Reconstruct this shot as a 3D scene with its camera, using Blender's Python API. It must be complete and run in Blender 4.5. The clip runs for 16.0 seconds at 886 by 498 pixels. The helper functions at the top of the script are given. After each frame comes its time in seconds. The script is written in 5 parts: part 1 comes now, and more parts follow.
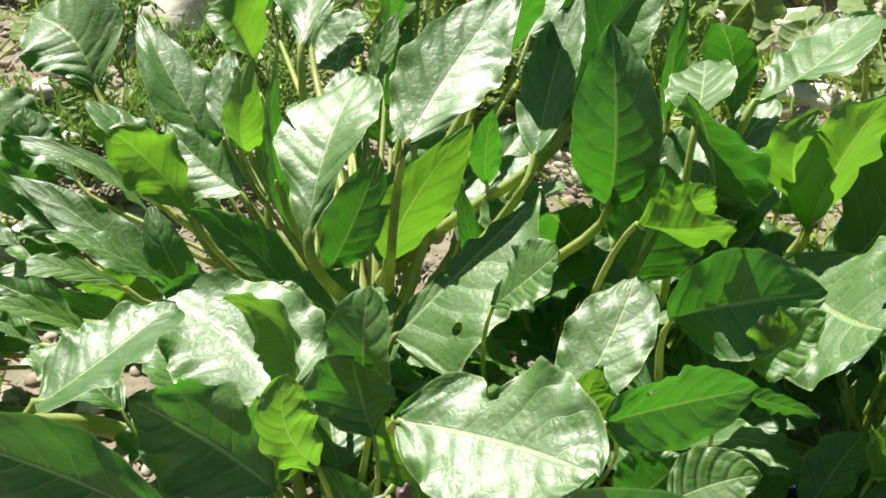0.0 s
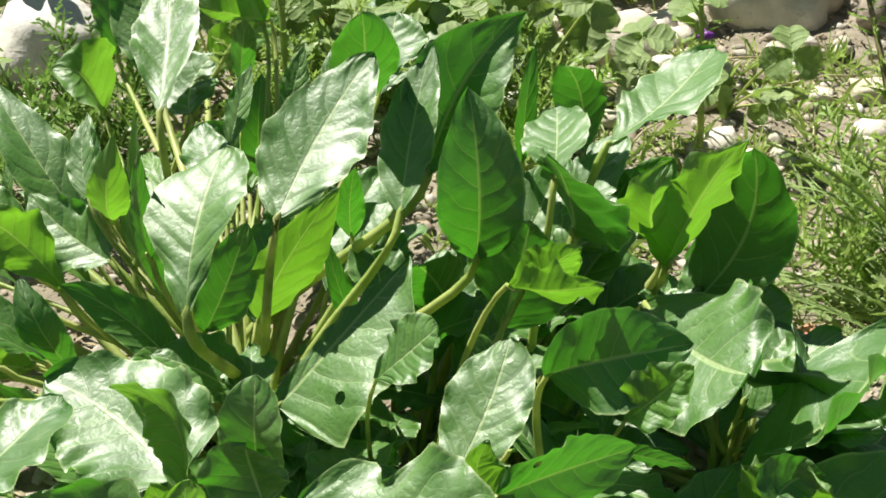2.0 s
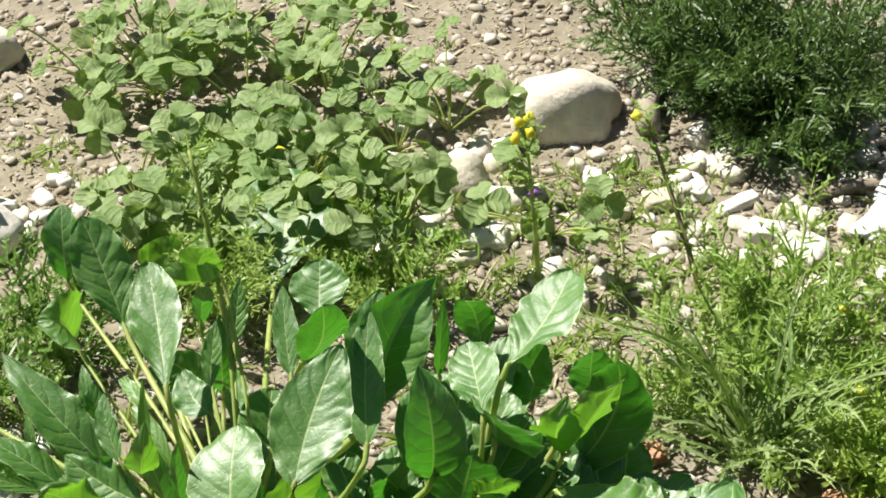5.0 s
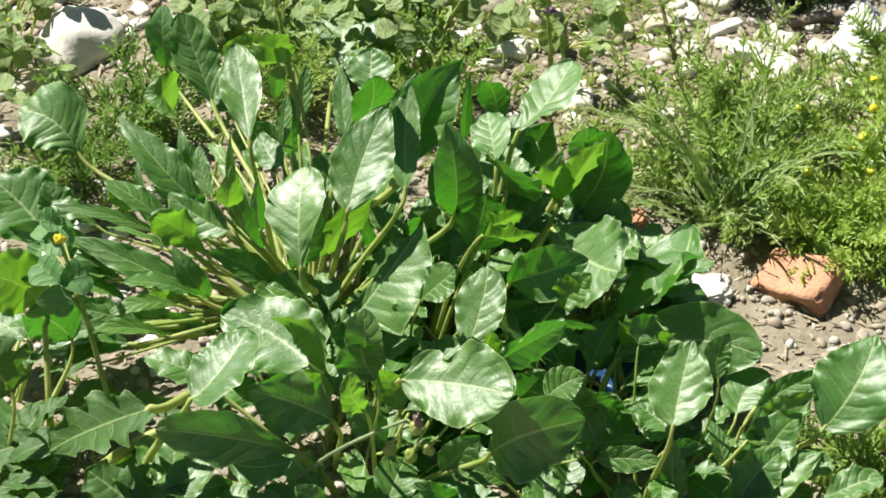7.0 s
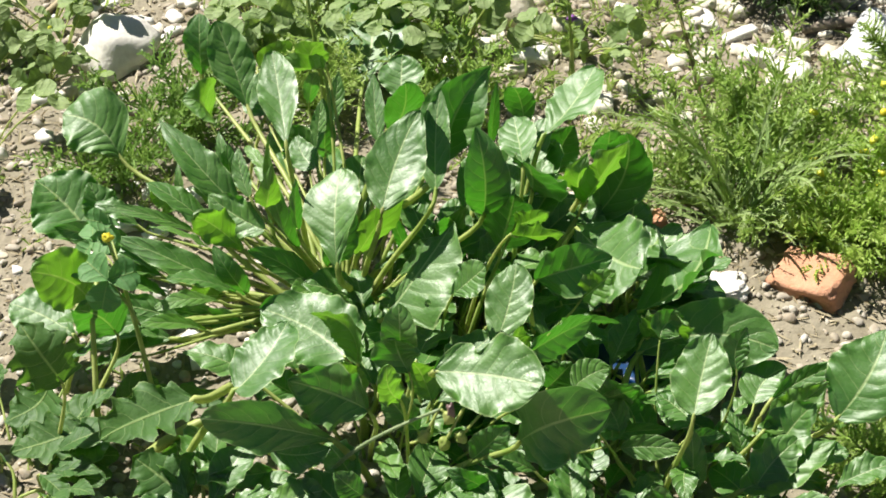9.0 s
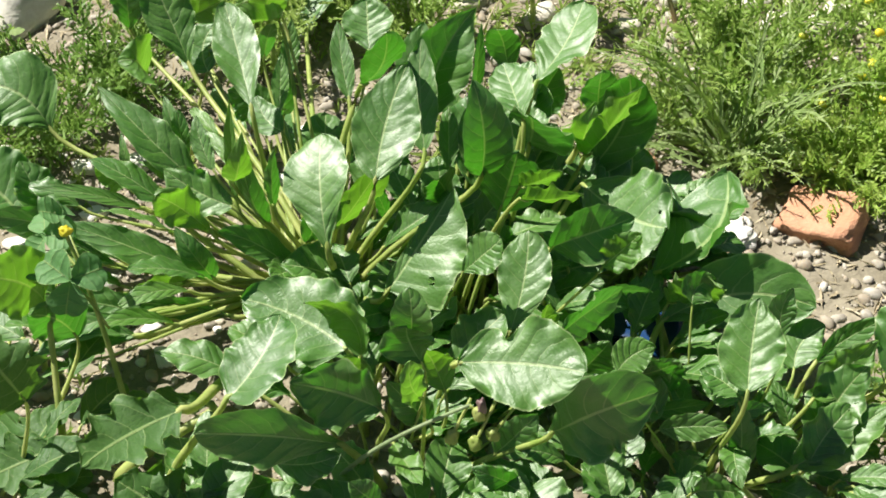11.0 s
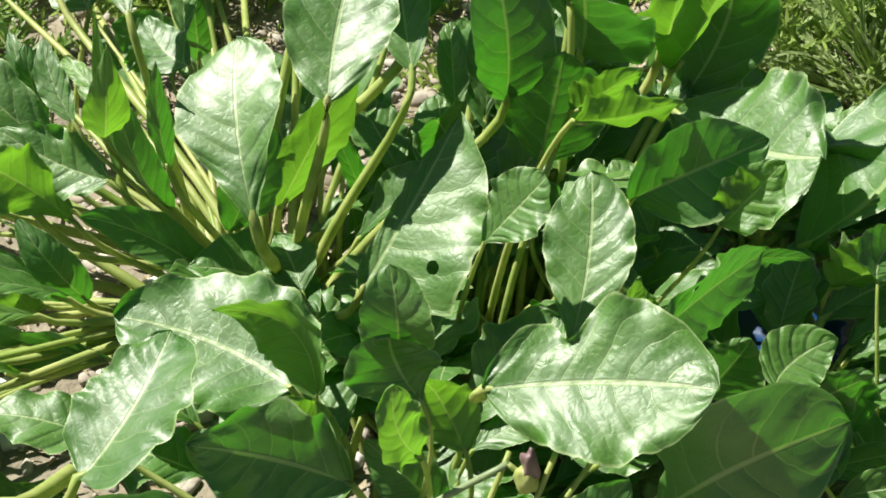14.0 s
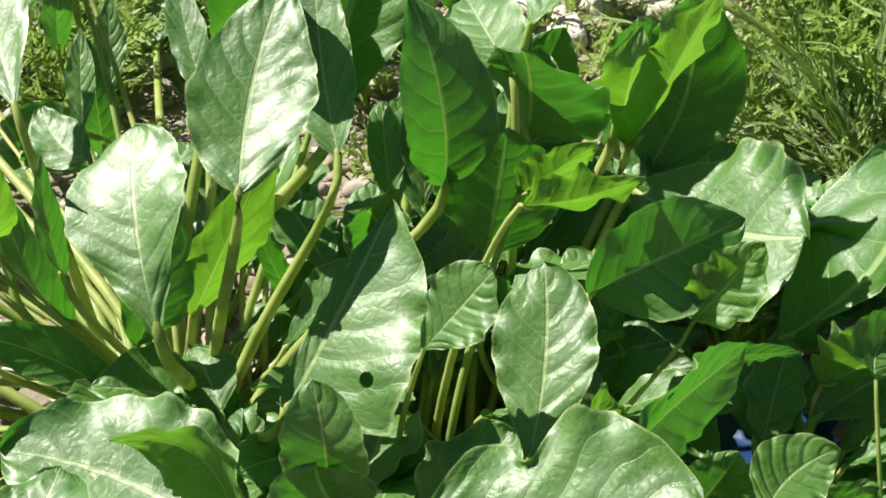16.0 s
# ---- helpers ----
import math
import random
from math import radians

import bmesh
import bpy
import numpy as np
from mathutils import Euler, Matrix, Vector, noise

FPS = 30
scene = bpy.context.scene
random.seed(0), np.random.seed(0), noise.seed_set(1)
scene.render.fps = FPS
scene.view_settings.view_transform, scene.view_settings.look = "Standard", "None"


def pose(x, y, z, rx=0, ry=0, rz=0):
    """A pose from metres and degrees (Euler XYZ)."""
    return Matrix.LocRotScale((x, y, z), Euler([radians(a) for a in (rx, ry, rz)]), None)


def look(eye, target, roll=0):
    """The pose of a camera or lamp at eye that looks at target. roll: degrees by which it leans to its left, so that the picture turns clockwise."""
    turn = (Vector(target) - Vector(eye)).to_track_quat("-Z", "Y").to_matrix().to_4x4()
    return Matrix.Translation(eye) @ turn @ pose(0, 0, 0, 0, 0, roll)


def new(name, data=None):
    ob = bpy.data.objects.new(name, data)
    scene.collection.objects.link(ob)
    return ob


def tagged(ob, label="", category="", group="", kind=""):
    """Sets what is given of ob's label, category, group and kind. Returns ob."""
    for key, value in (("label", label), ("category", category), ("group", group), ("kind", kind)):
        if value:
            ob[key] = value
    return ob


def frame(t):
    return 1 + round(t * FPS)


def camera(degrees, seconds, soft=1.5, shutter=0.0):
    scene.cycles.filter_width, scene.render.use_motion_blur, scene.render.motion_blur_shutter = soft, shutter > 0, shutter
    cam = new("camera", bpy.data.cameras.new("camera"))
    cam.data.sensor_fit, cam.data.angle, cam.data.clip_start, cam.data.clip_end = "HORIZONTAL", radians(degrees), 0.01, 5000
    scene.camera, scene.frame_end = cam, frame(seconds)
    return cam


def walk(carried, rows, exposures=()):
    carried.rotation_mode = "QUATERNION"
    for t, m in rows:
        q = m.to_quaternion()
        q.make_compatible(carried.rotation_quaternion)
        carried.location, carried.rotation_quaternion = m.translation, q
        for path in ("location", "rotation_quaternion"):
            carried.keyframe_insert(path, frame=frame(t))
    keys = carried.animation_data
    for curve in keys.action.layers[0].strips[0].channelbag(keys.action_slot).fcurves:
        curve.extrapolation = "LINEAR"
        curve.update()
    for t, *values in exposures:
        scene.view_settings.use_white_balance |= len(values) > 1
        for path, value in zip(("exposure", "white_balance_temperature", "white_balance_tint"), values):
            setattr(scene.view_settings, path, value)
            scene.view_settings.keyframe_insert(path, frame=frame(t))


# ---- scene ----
cam = camera(28, 16.0, 1.8)
walk(cam, [
    (0, look((0.1844, -0.5707, 0.4057), (-0.0441, 0.2673, -0.0899), 1.35)),
    (0.5, look((0.1885, -0.5691, 0.4095), (-0.0354, 0.2659, -0.0932), 1.26)),
    (1, look((0.1871, -0.5673, 0.4159), (-0.0120, 0.2688, -0.0952), 1.64)),
    (1.5, look((0.1878, -0.5656, 0.4284), (0.0075, 0.2718, -0.0875), 1.02)),
    (2, look((0.1662, -0.5662, 0.4523), (0.0370, 0.2756, -0.0718), 0.89)),
    (2.5, look((0.1488, -0.5675, 0.4737), (0.0549, 0.2751, -0.0566), 0.02)),
    (3, look((0.1298, -0.5578, 0.4815), (0.0721, 0.2727, -0.0725), -0.98)),
    (3.5, look((0.1074, -0.5305, 0.5023), (0.0849, 0.2983, -0.0572), -1.60)),
    (3.7, look((0.0936, -0.5350, 0.5181), (0.0859, 0.2953, -0.0392), -2.30)),
    (5.8, look((0.0770, -0.7631, 0.7931), (0.1164, 0.0221, 0.1751), 0.52)),
    (6, look((0.0768, -0.7861, 0.7842), (0.1104, -0.0048, 0.1610), 0.60)),
    (6.5, look((0.0832, -0.8538, 0.7877), (0.1008, -0.0854, 0.1480), 0.43)),
    (7, look((0.0857, -0.8994, 0.8168), (0.0863, -0.1322, 0.1754), 0.03)),
    (7.5, look((0.0883, -0.9259, 0.8342), (0.0738, -0.1545, 0.1979), -0.37)),
    (8, look((0.1033, -0.9407, 0.8360), (0.0691, -0.1629, 0.2084), -1.14)),
    (8.2, look((0.1073, -0.9478, 0.8325), (0.0685, -0.1656, 0.2108), -1.48)),
    (10.3, look((-0.0187, -0.8835, 0.8769), (0.0632, -0.1501, 0.2021), 2.15)),
    (10.5, look((-0.0226, -0.8674, 0.8549), (0.0638, -0.1343, 0.1803), 1.86)),
    (11, look((-0.0271, -0.8150, 0.7943), (0.0630, -0.0866, 0.1151), 1.18)),
    (11.5, look((-0.0331, -0.7738, 0.7311), (0.0635, -0.0476, 0.0505), 0.71)),
    (12, look((-0.0365, -0.7318, 0.6632), (0.0670, -0.0025, -0.0131), 0.27)),
    (12.5, look((-0.0301, -0.6835, 0.6012), (0.0750, 0.0581, -0.0614), 0.17)),
    (13, look((-0.0121, -0.6241, 0.5434), (0.0813, 0.1348, -0.1011), -1.01)),
    (13.5, look((0.0030, -0.5792, 0.4948), (0.0854, 0.1987, -0.1281), -2.26)),
    (14, look((0.0145, -0.5510, 0.4660), (0.0923, 0.2301, -0.1536), -3.04)),
    (14.5, look((0.0201, -0.5363, 0.4465), (0.1054, 0.2458, -0.1708), -3.15)),
    (15, look((0.0229, -0.5202, 0.4335), (0.1222, 0.2650, -0.1776), -3.10)),
    (15.5, look((0.0261, -0.5041, 0.4265), (0.1329, 0.2877, -0.1749), -3.55)),
    (16, look((0.0282, -0.4889, 0.4211), (0.1367, 0.3191, -0.1580), -3.98)),
])

# ---- light ----
SUN_AZ, SUN_EL = radians(145), radians(55)     # from +x towards +y
to_sun = Vector((math.cos(SUN_AZ) * math.cos(SUN_EL), math.sin(SUN_AZ) * math.cos(SUN_EL), math.sin(SUN_EL)))
world = bpy.data.worlds.new("sky")
scene.world = world
world.use_nodes = True
wt = world.node_tree
sky = wt.nodes.new("ShaderNodeTexSky")
sky.sky_type, sky.sun_disc = "NISHITA", False
sky.sun_elevation, sky.sun_rotation = SUN_EL, radians(90) - SUN_AZ
wt.links.new(sky.outputs[0], wt.nodes["Background"].inputs[0])
wt.nodes["Background"].inputs[1].default_value = 0.025
sun = new("sun", bpy.data.lights.new("sun", "SUN"))
sun.data.energy, sun.data.angle, sun.data.color = 5.0, radians(0.55), (1.0, 0.955, 0.875)
sun.matrix_world = look(to_sun * 10, (0, 0, 0))
scene.view_settings.exposure = 1.06


# ---- materials ----
def nodes_of(name):
    m = bpy.data.materials.new(name)
    m.use_nodes = True
    t = m.node_tree
    return m, t, t.nodes, t.links, t.nodes["Principled BSDF"]


def node(t, kind, **kw):
    n = t.nodes.new(kind)
    for k, v in kw.items():
        if k in n.inputs:
            n.inputs[k].default_value = v
    return n


def math_node(t, op, a, b=None, c=None, clamp=False):
    n = t.nodes.new("ShaderNodeMath")
    n.operation, n.use_clamp = op, clamp
    for i, v in enumerate((a, b, c)):
        if v is None:
            continue
        if isinstance(v, (int, float)):
            n.inputs[i].default_value = v
        else:
            t.links.new(v, n.inputs[i])
    return n.outputs[0]


def mix_color(t, fac, a, b):
    n = t.nodes.new("ShaderNodeMix")
    n.data_type = "RGBA"
    for sock, v in ((n.inputs[0], fac), (n.inputs[6], a), (n.inputs[7], b)):
        if isinstance(v, (int, float)):
            sock.default_value = v
        elif isinstance(v, tuple):
            sock.default_value = (*v, 1)
        else:
            t.links.new(v, sock)
    return n.outputs[2]


def noise_tex(t, scale, detail=4.0, vec=None, rough=0.55):
    n = node(t, "ShaderNodeTexNoise", Scale=scale, Detail=detail, Roughness=rough)
    if vec is not None:
        t.links.new(vec, n.inputs["Vector"])
    return n.outputs["Fac"]


def ramp(t, fac, lo, hi):
    n = t.nodes.new("ShaderNodeMapRange")
    n.interpolation_type = "SMOOTHSTEP"
    n.inputs["From Min"].default_value, n.inputs["From Max"].default_value = lo, hi
    t.links.new(fac, n.inputs["Value"])
    return n.outputs[0]


def bumped(t, bsdfs, height, strength, distance):
    b = node(t, "ShaderNodeBump", Strength=strength, Distance=distance)
    t.links.new(height, b.inputs["Height"])
    for s in bsdfs:
        t.links.new(b.outputs[0], s.inputs["Normal"])
    return b


def leaf_material(name, dark, light, through_col, gloss=0.48, veins=8.0, amount=0.42, vein_col=(0.34, 0.46, 0.18), spec=0.62):
    """Thin leaf: glossy skin, light coming through, pale midrib and side veins laid out on the blade's own length and width."""
    m, t, n, k, p = nodes_of(name)
    uv = t.nodes.new("ShaderNodeUVMap")
    sep = t.nodes.new("ShaderNodeSeparateXYZ")
    k.new(uv.outputs[0], sep.inputs[0])
    info = t.nodes.new("ShaderNodeObjectInfo")
    geo = t.nodes.new("ShaderNodeNewGeometry")
    u = math_node(t, "ABSOLUTE", math_node(t, "MULTIPLY_ADD", sep.outputs[0], 2.0, -1.0))
    s = sep.outputs[1]
    wob = math_node(t, "MULTIPLY", noise_tex(t, 42.0, 3.0, geo.outputs["Position"]), 0.9)
    mid = math_node(t, "SUBTRACT", 1.0, ramp(t, u, 0.018, 0.052))
    half = math_node(t, "MULTIPLY", math_node(t, "GREATER_THAN", sep.outputs[0], 0.5), 0.42)
    run = math_node(t, "ADD", math_node(t, "MULTIPLY_ADD", math_node(t, "POWER", u, 1.35), -veins * 0.24, math_node(t, "MULTIPLY", s, veins)), half)
    phase = math_node(t, "FRACT", math_node(t, "ADD", run, wob))
    line = math_node(t, "ABSOLUTE", math_node(t, "SUBTRACT", phase, 0.5))
    side = math_node(t, "MULTIPLY", math_node(t, "SUBTRACT", 1.0, ramp(t, line, 0.012, 0.045)), math_node(t, "SUBTRACT", 0.9, math_node(t, "MULTIPLY", u, 0.65)))
    pillow = ramp(t, line, 0.0, 0.30)
    cells = node(t, "ShaderNodeTexVoronoi", Scale=260.0)
    cells.feature = "DISTANCE_TO_EDGE"
    warp = t.nodes.new("ShaderNodeVectorMath")
    warp.operation = "MULTIPLY_ADD"
    wn = node(t, "ShaderNodeTexNoise", Scale=150.0, Detail=2.0)
    k.new(geo.outputs["Position"], wn.inputs["Vector"])
    k.new(wn.outputs["Color"], warp.inputs[0])
    warp.inputs[1].default_value = (0.008, 0.008, 0.008)
    k.new(geo.outputs["Position"], warp.inputs[2])
    k.new(warp.outputs[0], cells.inputs["Vector"])
    pucker = ramp(t, cells.outputs["Distance"], 0.0, 0.35)
    net = math_node(t, "ADD", math_node(t, "MULTIPLY", noise_tex(t, 900.0, 2.0, geo.outputs["Position"]), 0.35), math_node(t, "MULTIPLY", pucker, 0.38))
    fine = math_node(t, "MULTIPLY", math_node(t, "SUBTRACT", 1.0, ramp(t, cells.outputs["Distance"], 0.0, 0.08)), 0.07)
    vein = math_node(t, "MAXIMUM", math_node(t, "MAXIMUM", mid, fine), math_node(t, "MULTIPLY", side, 0.66), clamp=True)
    big = noise_tex(t, 45.0, 4.0, geo.outputs["Position"])
    vari = math_node(t, "ADD", math_node(t, "MULTIPLY", ramp(t, big, 0.3, 0.7), 0.5), math_node(t, "MULTIPLY", info.outputs["Random"], 0.5))
    base = mix_color(t, vari, dark, light)
    base = mix_color(t, math_node(t, "MULTIPLY", vein, 0.78), base, vein_col)
    rim = ramp(t, u, 0.945, 0.99)
    base = mix_color(t, math_node(t, "MULTIPLY", rim, 0.8), base, vein_col)
    spots = ramp(t, noise_tex(t, 210.0, 2.0, geo.outputs["Position"]), 0.70, 0.76)
    base = mix_color(t, math_node(t, "MULTIPLY", spots, 0.35), base, (0.34, 0.40, 0.20))
    # pale mottling: waxy bloom, plus some of the white sheen painted into the colour
    bloom_sheen = math_node(t, "MULTIPLY", ramp(t, noise_tex(t, 75.0, 5.0, geo.outputs["Position"], 0.65), 0.46, 0.74), 0.07)
    base = mix_color(t, bloom_sheen, base, (0.42, 0.50, 0.36))
    k.new(base, p.inputs["Base Color"])
    dust = noise_tex(t, 110.0, 5.0, geo.outputs["Position"])
    k.new(math_node(t, "MULTIPLY_ADD", dust, 0.30, gloss - 0.15), p.inputs["Roughness"])
    p.inputs["Specular IOR Level"].default_value = spec
    p.inputs["Coat Weight"].default_value = 0.88 if spec > 0.5 else 0.05
    p.inputs["Coat IOR"].default_value = 1.55
    patch = ramp(t, noise_tex(t, 55.0, 4.0, geo.outputs["Position"], 0.6), 0.36, 0.64)
    k.new(math_node(t, "MULTIPLY_ADD", patch, -0.15, 0.58), p.inputs["Coat Roughness"])
    tr = t.nodes.new("ShaderNodeBsdfTranslucent")
    thin = mix_color(t, info.outputs["Random"], through_col, tuple(c * 0.72 for c in through_col))
    thin = mix_color(t, math_node(t, "MULTIPLY", ramp(t, big, 0.35, 0.65), 0.45), thin, tuple(c * 0.55 for c in through_col))
    thin = mix_color(t, math_node(t, "MULTIPLY", math_node(t, "SUBTRACT", 1.0, pillow), 0.22), thin, tuple(c * 0.5 for c in through_col))
    k.new(mix_color(t, math_node(t, "MULTIPLY", vein, 0.55), thin, (0.36, 0.56, 0.08)), tr.inputs[0])
    mx = t.nodes.new("ShaderNodeMixShader")
    mx.inputs[0].default_value = amount
    k.new(p.outputs[0], mx.inputs[1])
    k.new(tr.outputs[0], mx.inputs[2])
    k.new(mx.outputs[0], n["Material Output"].inputs[0])
    mid_noise = noise_tex(t, 150.0, 3.0, geo.outputs["Position"])
    relief = math_node(t, "MULTIPLY_ADD", big, 0.60, math_node(t, "MULTIPLY_ADD", mid_noise, 0.22, math_node(t, "MULTIPLY_ADD", pillow, 0.26, math_node(t, "MULTIPLY", net, 0.17))))
    h = math_node(t, "MULTIPLY_ADD", vein, -0.22, relief)
    bumped(t, (p,), h, 0.68, 0.0019)
    bumped(t, (tr,), h, 0.32, 0.0019)
    return m


def stem_material(name, col, col2, amount=0.25):
    m, t, n, k, p = nodes_of(name)
    geo = t.nodes.new("ShaderNodeNewGeometry")
    info = t.nodes.new("ShaderNodeObjectInfo")
    f = noise_tex(t, 70.0, 4.0, geo.outputs["Position"])
    f = math_node(t, "ADD", math_node(t, "MULTIPLY", ramp(t, f, 0.3, 0.7), 0.6), math_node(t, "MULTIPLY", info.outputs["Random"], 0.4))
    c = mix_color(t, f, col, col2)
    k.new(c, p.inputs["Base Color"])
    p.inputs["Roughness"].default_value = 0.45
    tr = t.nodes.new("ShaderNodeBsdfTranslucent")
    k.new(c, tr.inputs[0])
    mx = t.nodes.new("ShaderNodeMixShader")
    mx.inputs[0].default_value = amount
    k.new(p.outputs[0], mx.inputs[1])
    k.new(tr.outputs[0], mx.inputs[2])
    k.new(mx.outputs[0], n["Material Output"].inputs[0])
    bumped(t, (p,), noise_tex(t, 500.0, 3.0, geo.outputs["Position"]), 0.3, 0.0005)
    return m


def rock_material(name, cols, scale=60.0, rough=0.8, bump=0.5, dist=0.002, island=False):
    m, t, n, k, p = nodes_of(name)
    geo = t.nodes.new("ShaderNodeNewGeometry")
    info = t.nodes.new("ShaderNodeObjectInfo")
    a = noise_tex(t, scale, 6.0, geo.outputs["Position"], 0.65)
    b = noise_tex(t, scale * 6, 4.0, geo.outputs["Position"], 0.6)
    rnd = geo.outputs["Random Per Island"] if island else info.outputs["Random"]
    c = mix_color(t, ramp(t, a, 0.35, 0.68), cols[0], cols[1])
    c = mix_color(t, rnd, c, mix_color(t, ramp(t, b, 0.3, 0.7), cols[2], cols[0]))
    c = mix_color(t, math_node(t, "MULTIPLY", ramp(t, b, 0.60, 0.75), 0.5), c, tuple(v * 0.45 for v in cols[2]))
    k.new(c, p.inputs["Base Color"])
    p.inputs["Roughness"].default_value = rough
    p.inputs["Specular IOR Level"].default_value = 0.3
    bumped(t, (p,), math_node(t, "ADD", math_node(t, "MULTIPLY", a, 1.0), math_node(t, "MULTIPLY", b, 0.5)), bump, dist)
    return m


BEET = leaf_material("beet_leaf", (0.036, 0.128, 0.012), (0.096, 0.225, 0.027), (0.10, 0.44, 0.020), veins=6.5, amount=0.32)
YOUNG = leaf_material("young_leaf", (0.070, 0.190, 0.020), (0.130, 0.280, 0.035), (0.23, 0.56, 0.025), gloss=0.50, veins=6.0, amount=0.40)
LOBED = leaf_material("lobed_leaf", (0.050, 0.130, 0.030), (0.090, 0.190, 0.050), (0.14, 0.34, 0.02), gloss=0.55, veins=5.0, spec=0.35)
CLOVER = leaf_material("clover_leaf", (0.150, 0.250, 0.075), (0.360, 0.450, 0.200), (0.30, 0.46, 0.07), gloss=0.6, veins=3.0, spec=0.3, vein_col=(0.27, 0.37, 0.15))
TREFOIL = leaf_material("trefoil_leaf", (0.100, 0.250, 0.080), (0.190, 0.350, 0.140), (0.16, 0.44, 0.07), gloss=0.6, veins=3.0, spec=0.3)
THREAD = stem_material("dark_thread_leaf", (0.110, 0.230, 0.035), (0.240, 0.370, 0.075), 0.45)
FEATHER = stem_material("feathery_green", (0.190, 0.340, 0.045), (0.370, 0.480, 0.130), 0.5)
SILVER = stem_material("grey_green_leaf", (0.220, 0.310, 0.140), (0.370, 0.450, 0.250), 0.35)
PETIOLE = stem_material("petiole_green", (0.270, 0.400, 0.070), (0.580, 0.620, 0.230), 0.42)
REDDISH = stem_material("reddish_stem", (0.200, 0.240, 0.080), (0.230, 0.150, 0.070), 0.15)
DRY = stem_material("dry_straw", (0.400, 0.330, 0.190), (0.560, 0.490, 0.330), 0.2)
YELLOW = stem_material("yellow_petals", (0.750, 0.620, 0.030), (0.700, 0.740, 0.080), 0.3)
PURPLE = stem_material("purple_petals", (0.220, 0.050, 0.350), (0.330, 0.090, 0.450), 0.3)
FADED = stem_material("withered_petals", (0.150, 0.090, 0.090), (0.330, 0.240, 0.210), 0.2)
SOIL = rock_material("dry_soil", ((0.172, 0.150, 0.106), (0.385, 0.350, 0.272), (0.232, 0.202, 0.142)), 26.0, 0.95, 0.9, 0.004)
GRAVEL = rock_material("gravel_stone", ((0.280, 0.250, 0.200), (0.520, 0.490, 0.430), (0.300, 0.235, 0.160)), 90.0, 0.85, 0.5, 0.001, island=True)
STONE = rock_material("limestone", ((0.500, 0.460, 0.370), (0.680, 0.640, 0.550), (0.420, 0.350, 0.250)), 38.0, 0.8, 0.7, 0.003)
CHALK = rock_material("white_plaster", ((0.680, 0.655, 0.600), (0.780, 0.760, 0.710), (0.560, 0.525, 0.460)), 40.0, 0.85, 0.5, 0.002)
CLAY = rock_material("orange_brick_clay", ((0.480, 0.250, 0.150), (0.590, 0.380, 0.260), (0.420, 0.200, 0.120)), 70.0, 0.95, 0.9, 0.003)
WOOD = rock_material("weathered_wood", ((0.300, 0.250, 0.190), (0.450, 0.400, 0.330), (0.200, 0.160, 0.120)), 70.0, 0.85, 0.6, 0.002)
# near-black blue: the leaf shade over the scrap is put into its colour
BLUE = rock_material("shaded_blue_plastic", ((0.004, 0.028, 0.090), (0.006, 0.040, 0.120), (0.004, 0.024, 0.080)), 20.0, 0.35, 0.1, 0.0005)
FILM = rock_material("grey_plastic_film", ((0.560, 0.570, 0.560), (0.680, 0.690, 0.680), (0.500, 0.510, 0.500)), 25.0, 0.4, 0.4, 0.003)


# ---- building helpers ----
def mesh_object(name, verts, faces, material, parent=None, uvs=None, smooth=True):
    me = bpy.data.meshes.new(name)
    me.from_pydata(verts, [], faces)
    if uvs is not None:
        lay = me.uv_layers.new(name="UVMap")
        idx = np.empty(len(me.loops), dtype=np.int32)
        me.loops.foreach_get("vertex_index", idx)
        lay.data.foreach_set("uv", np.asarray(uvs, dtype=np.float32)[idx].ravel())
    if smooth:
        me.polygons.foreach_set("use_smooth", np.ones(len(me.polygons), dtype=bool))
    me.materials.append(material)
    ob = new(name, me)
    if parent is not None:
        ob.parent = parent
    return ob


def thing(name, label, category, group="", at=(0, 0, 0)):
    e = new(name)
    e.empty_display_size = 0.01
    e.location = at
    return tagged(e, label, category, group)


def ground_z(x, y):
    d = math.hypot(x - 0.05, y - 0.1)
    lumps = noise.noise((x * 9, y * 9, 3.1)) * 0.006 + noise.noise((x * 31, y * 31, 7.7)) * 0.0035
    fine = noise.noise((x * 95, y * 95, 1.3)) * 0.0016
    far = noise.noise((x * 0.7, y * 0.7, 5.0)) * 0.05 * min(1.0, max(0.0, (d - 1.2) / 4.0))
    return lumps + fine + far - 0.004


def tube(points, radii, sides=6, cap=True):
    """Vertices and faces of a tapered tube along points."""
    pts = [Vector(p) for p in points]
    verts, faces = [], []
    up = Vector((0.31, 0.17, 0.93))
    for i, p in enumerate(pts):
        d = (pts[min(i + 1, len(pts) - 1)] - pts[max(i - 1, 0)]).normalized()
        a = d.cross(up)
        a = a.normalized() if a.length > 1e-4 else d.orthogonal().normalized()
        b = d.cross(a)
        for j in range(sides):
            w = 2 * math.pi * j / sides
            verts.append(p + (a * math.cos(w) + b * math.sin(w)) * radii[i])
    for i in range(len(pts) - 1):
        for j in range(sides):
            k = (j + 1) % sides
            faces.append((i * sides + j, i * sides + k, (i + 1) * sides + k, (i + 1) * sides + j))
    if cap:
        faces.append(tuple(range(sides))[::-1])
        faces.append(tuple((len(pts) - 1) * sides + j for j in range(sides)))
    return verts, faces


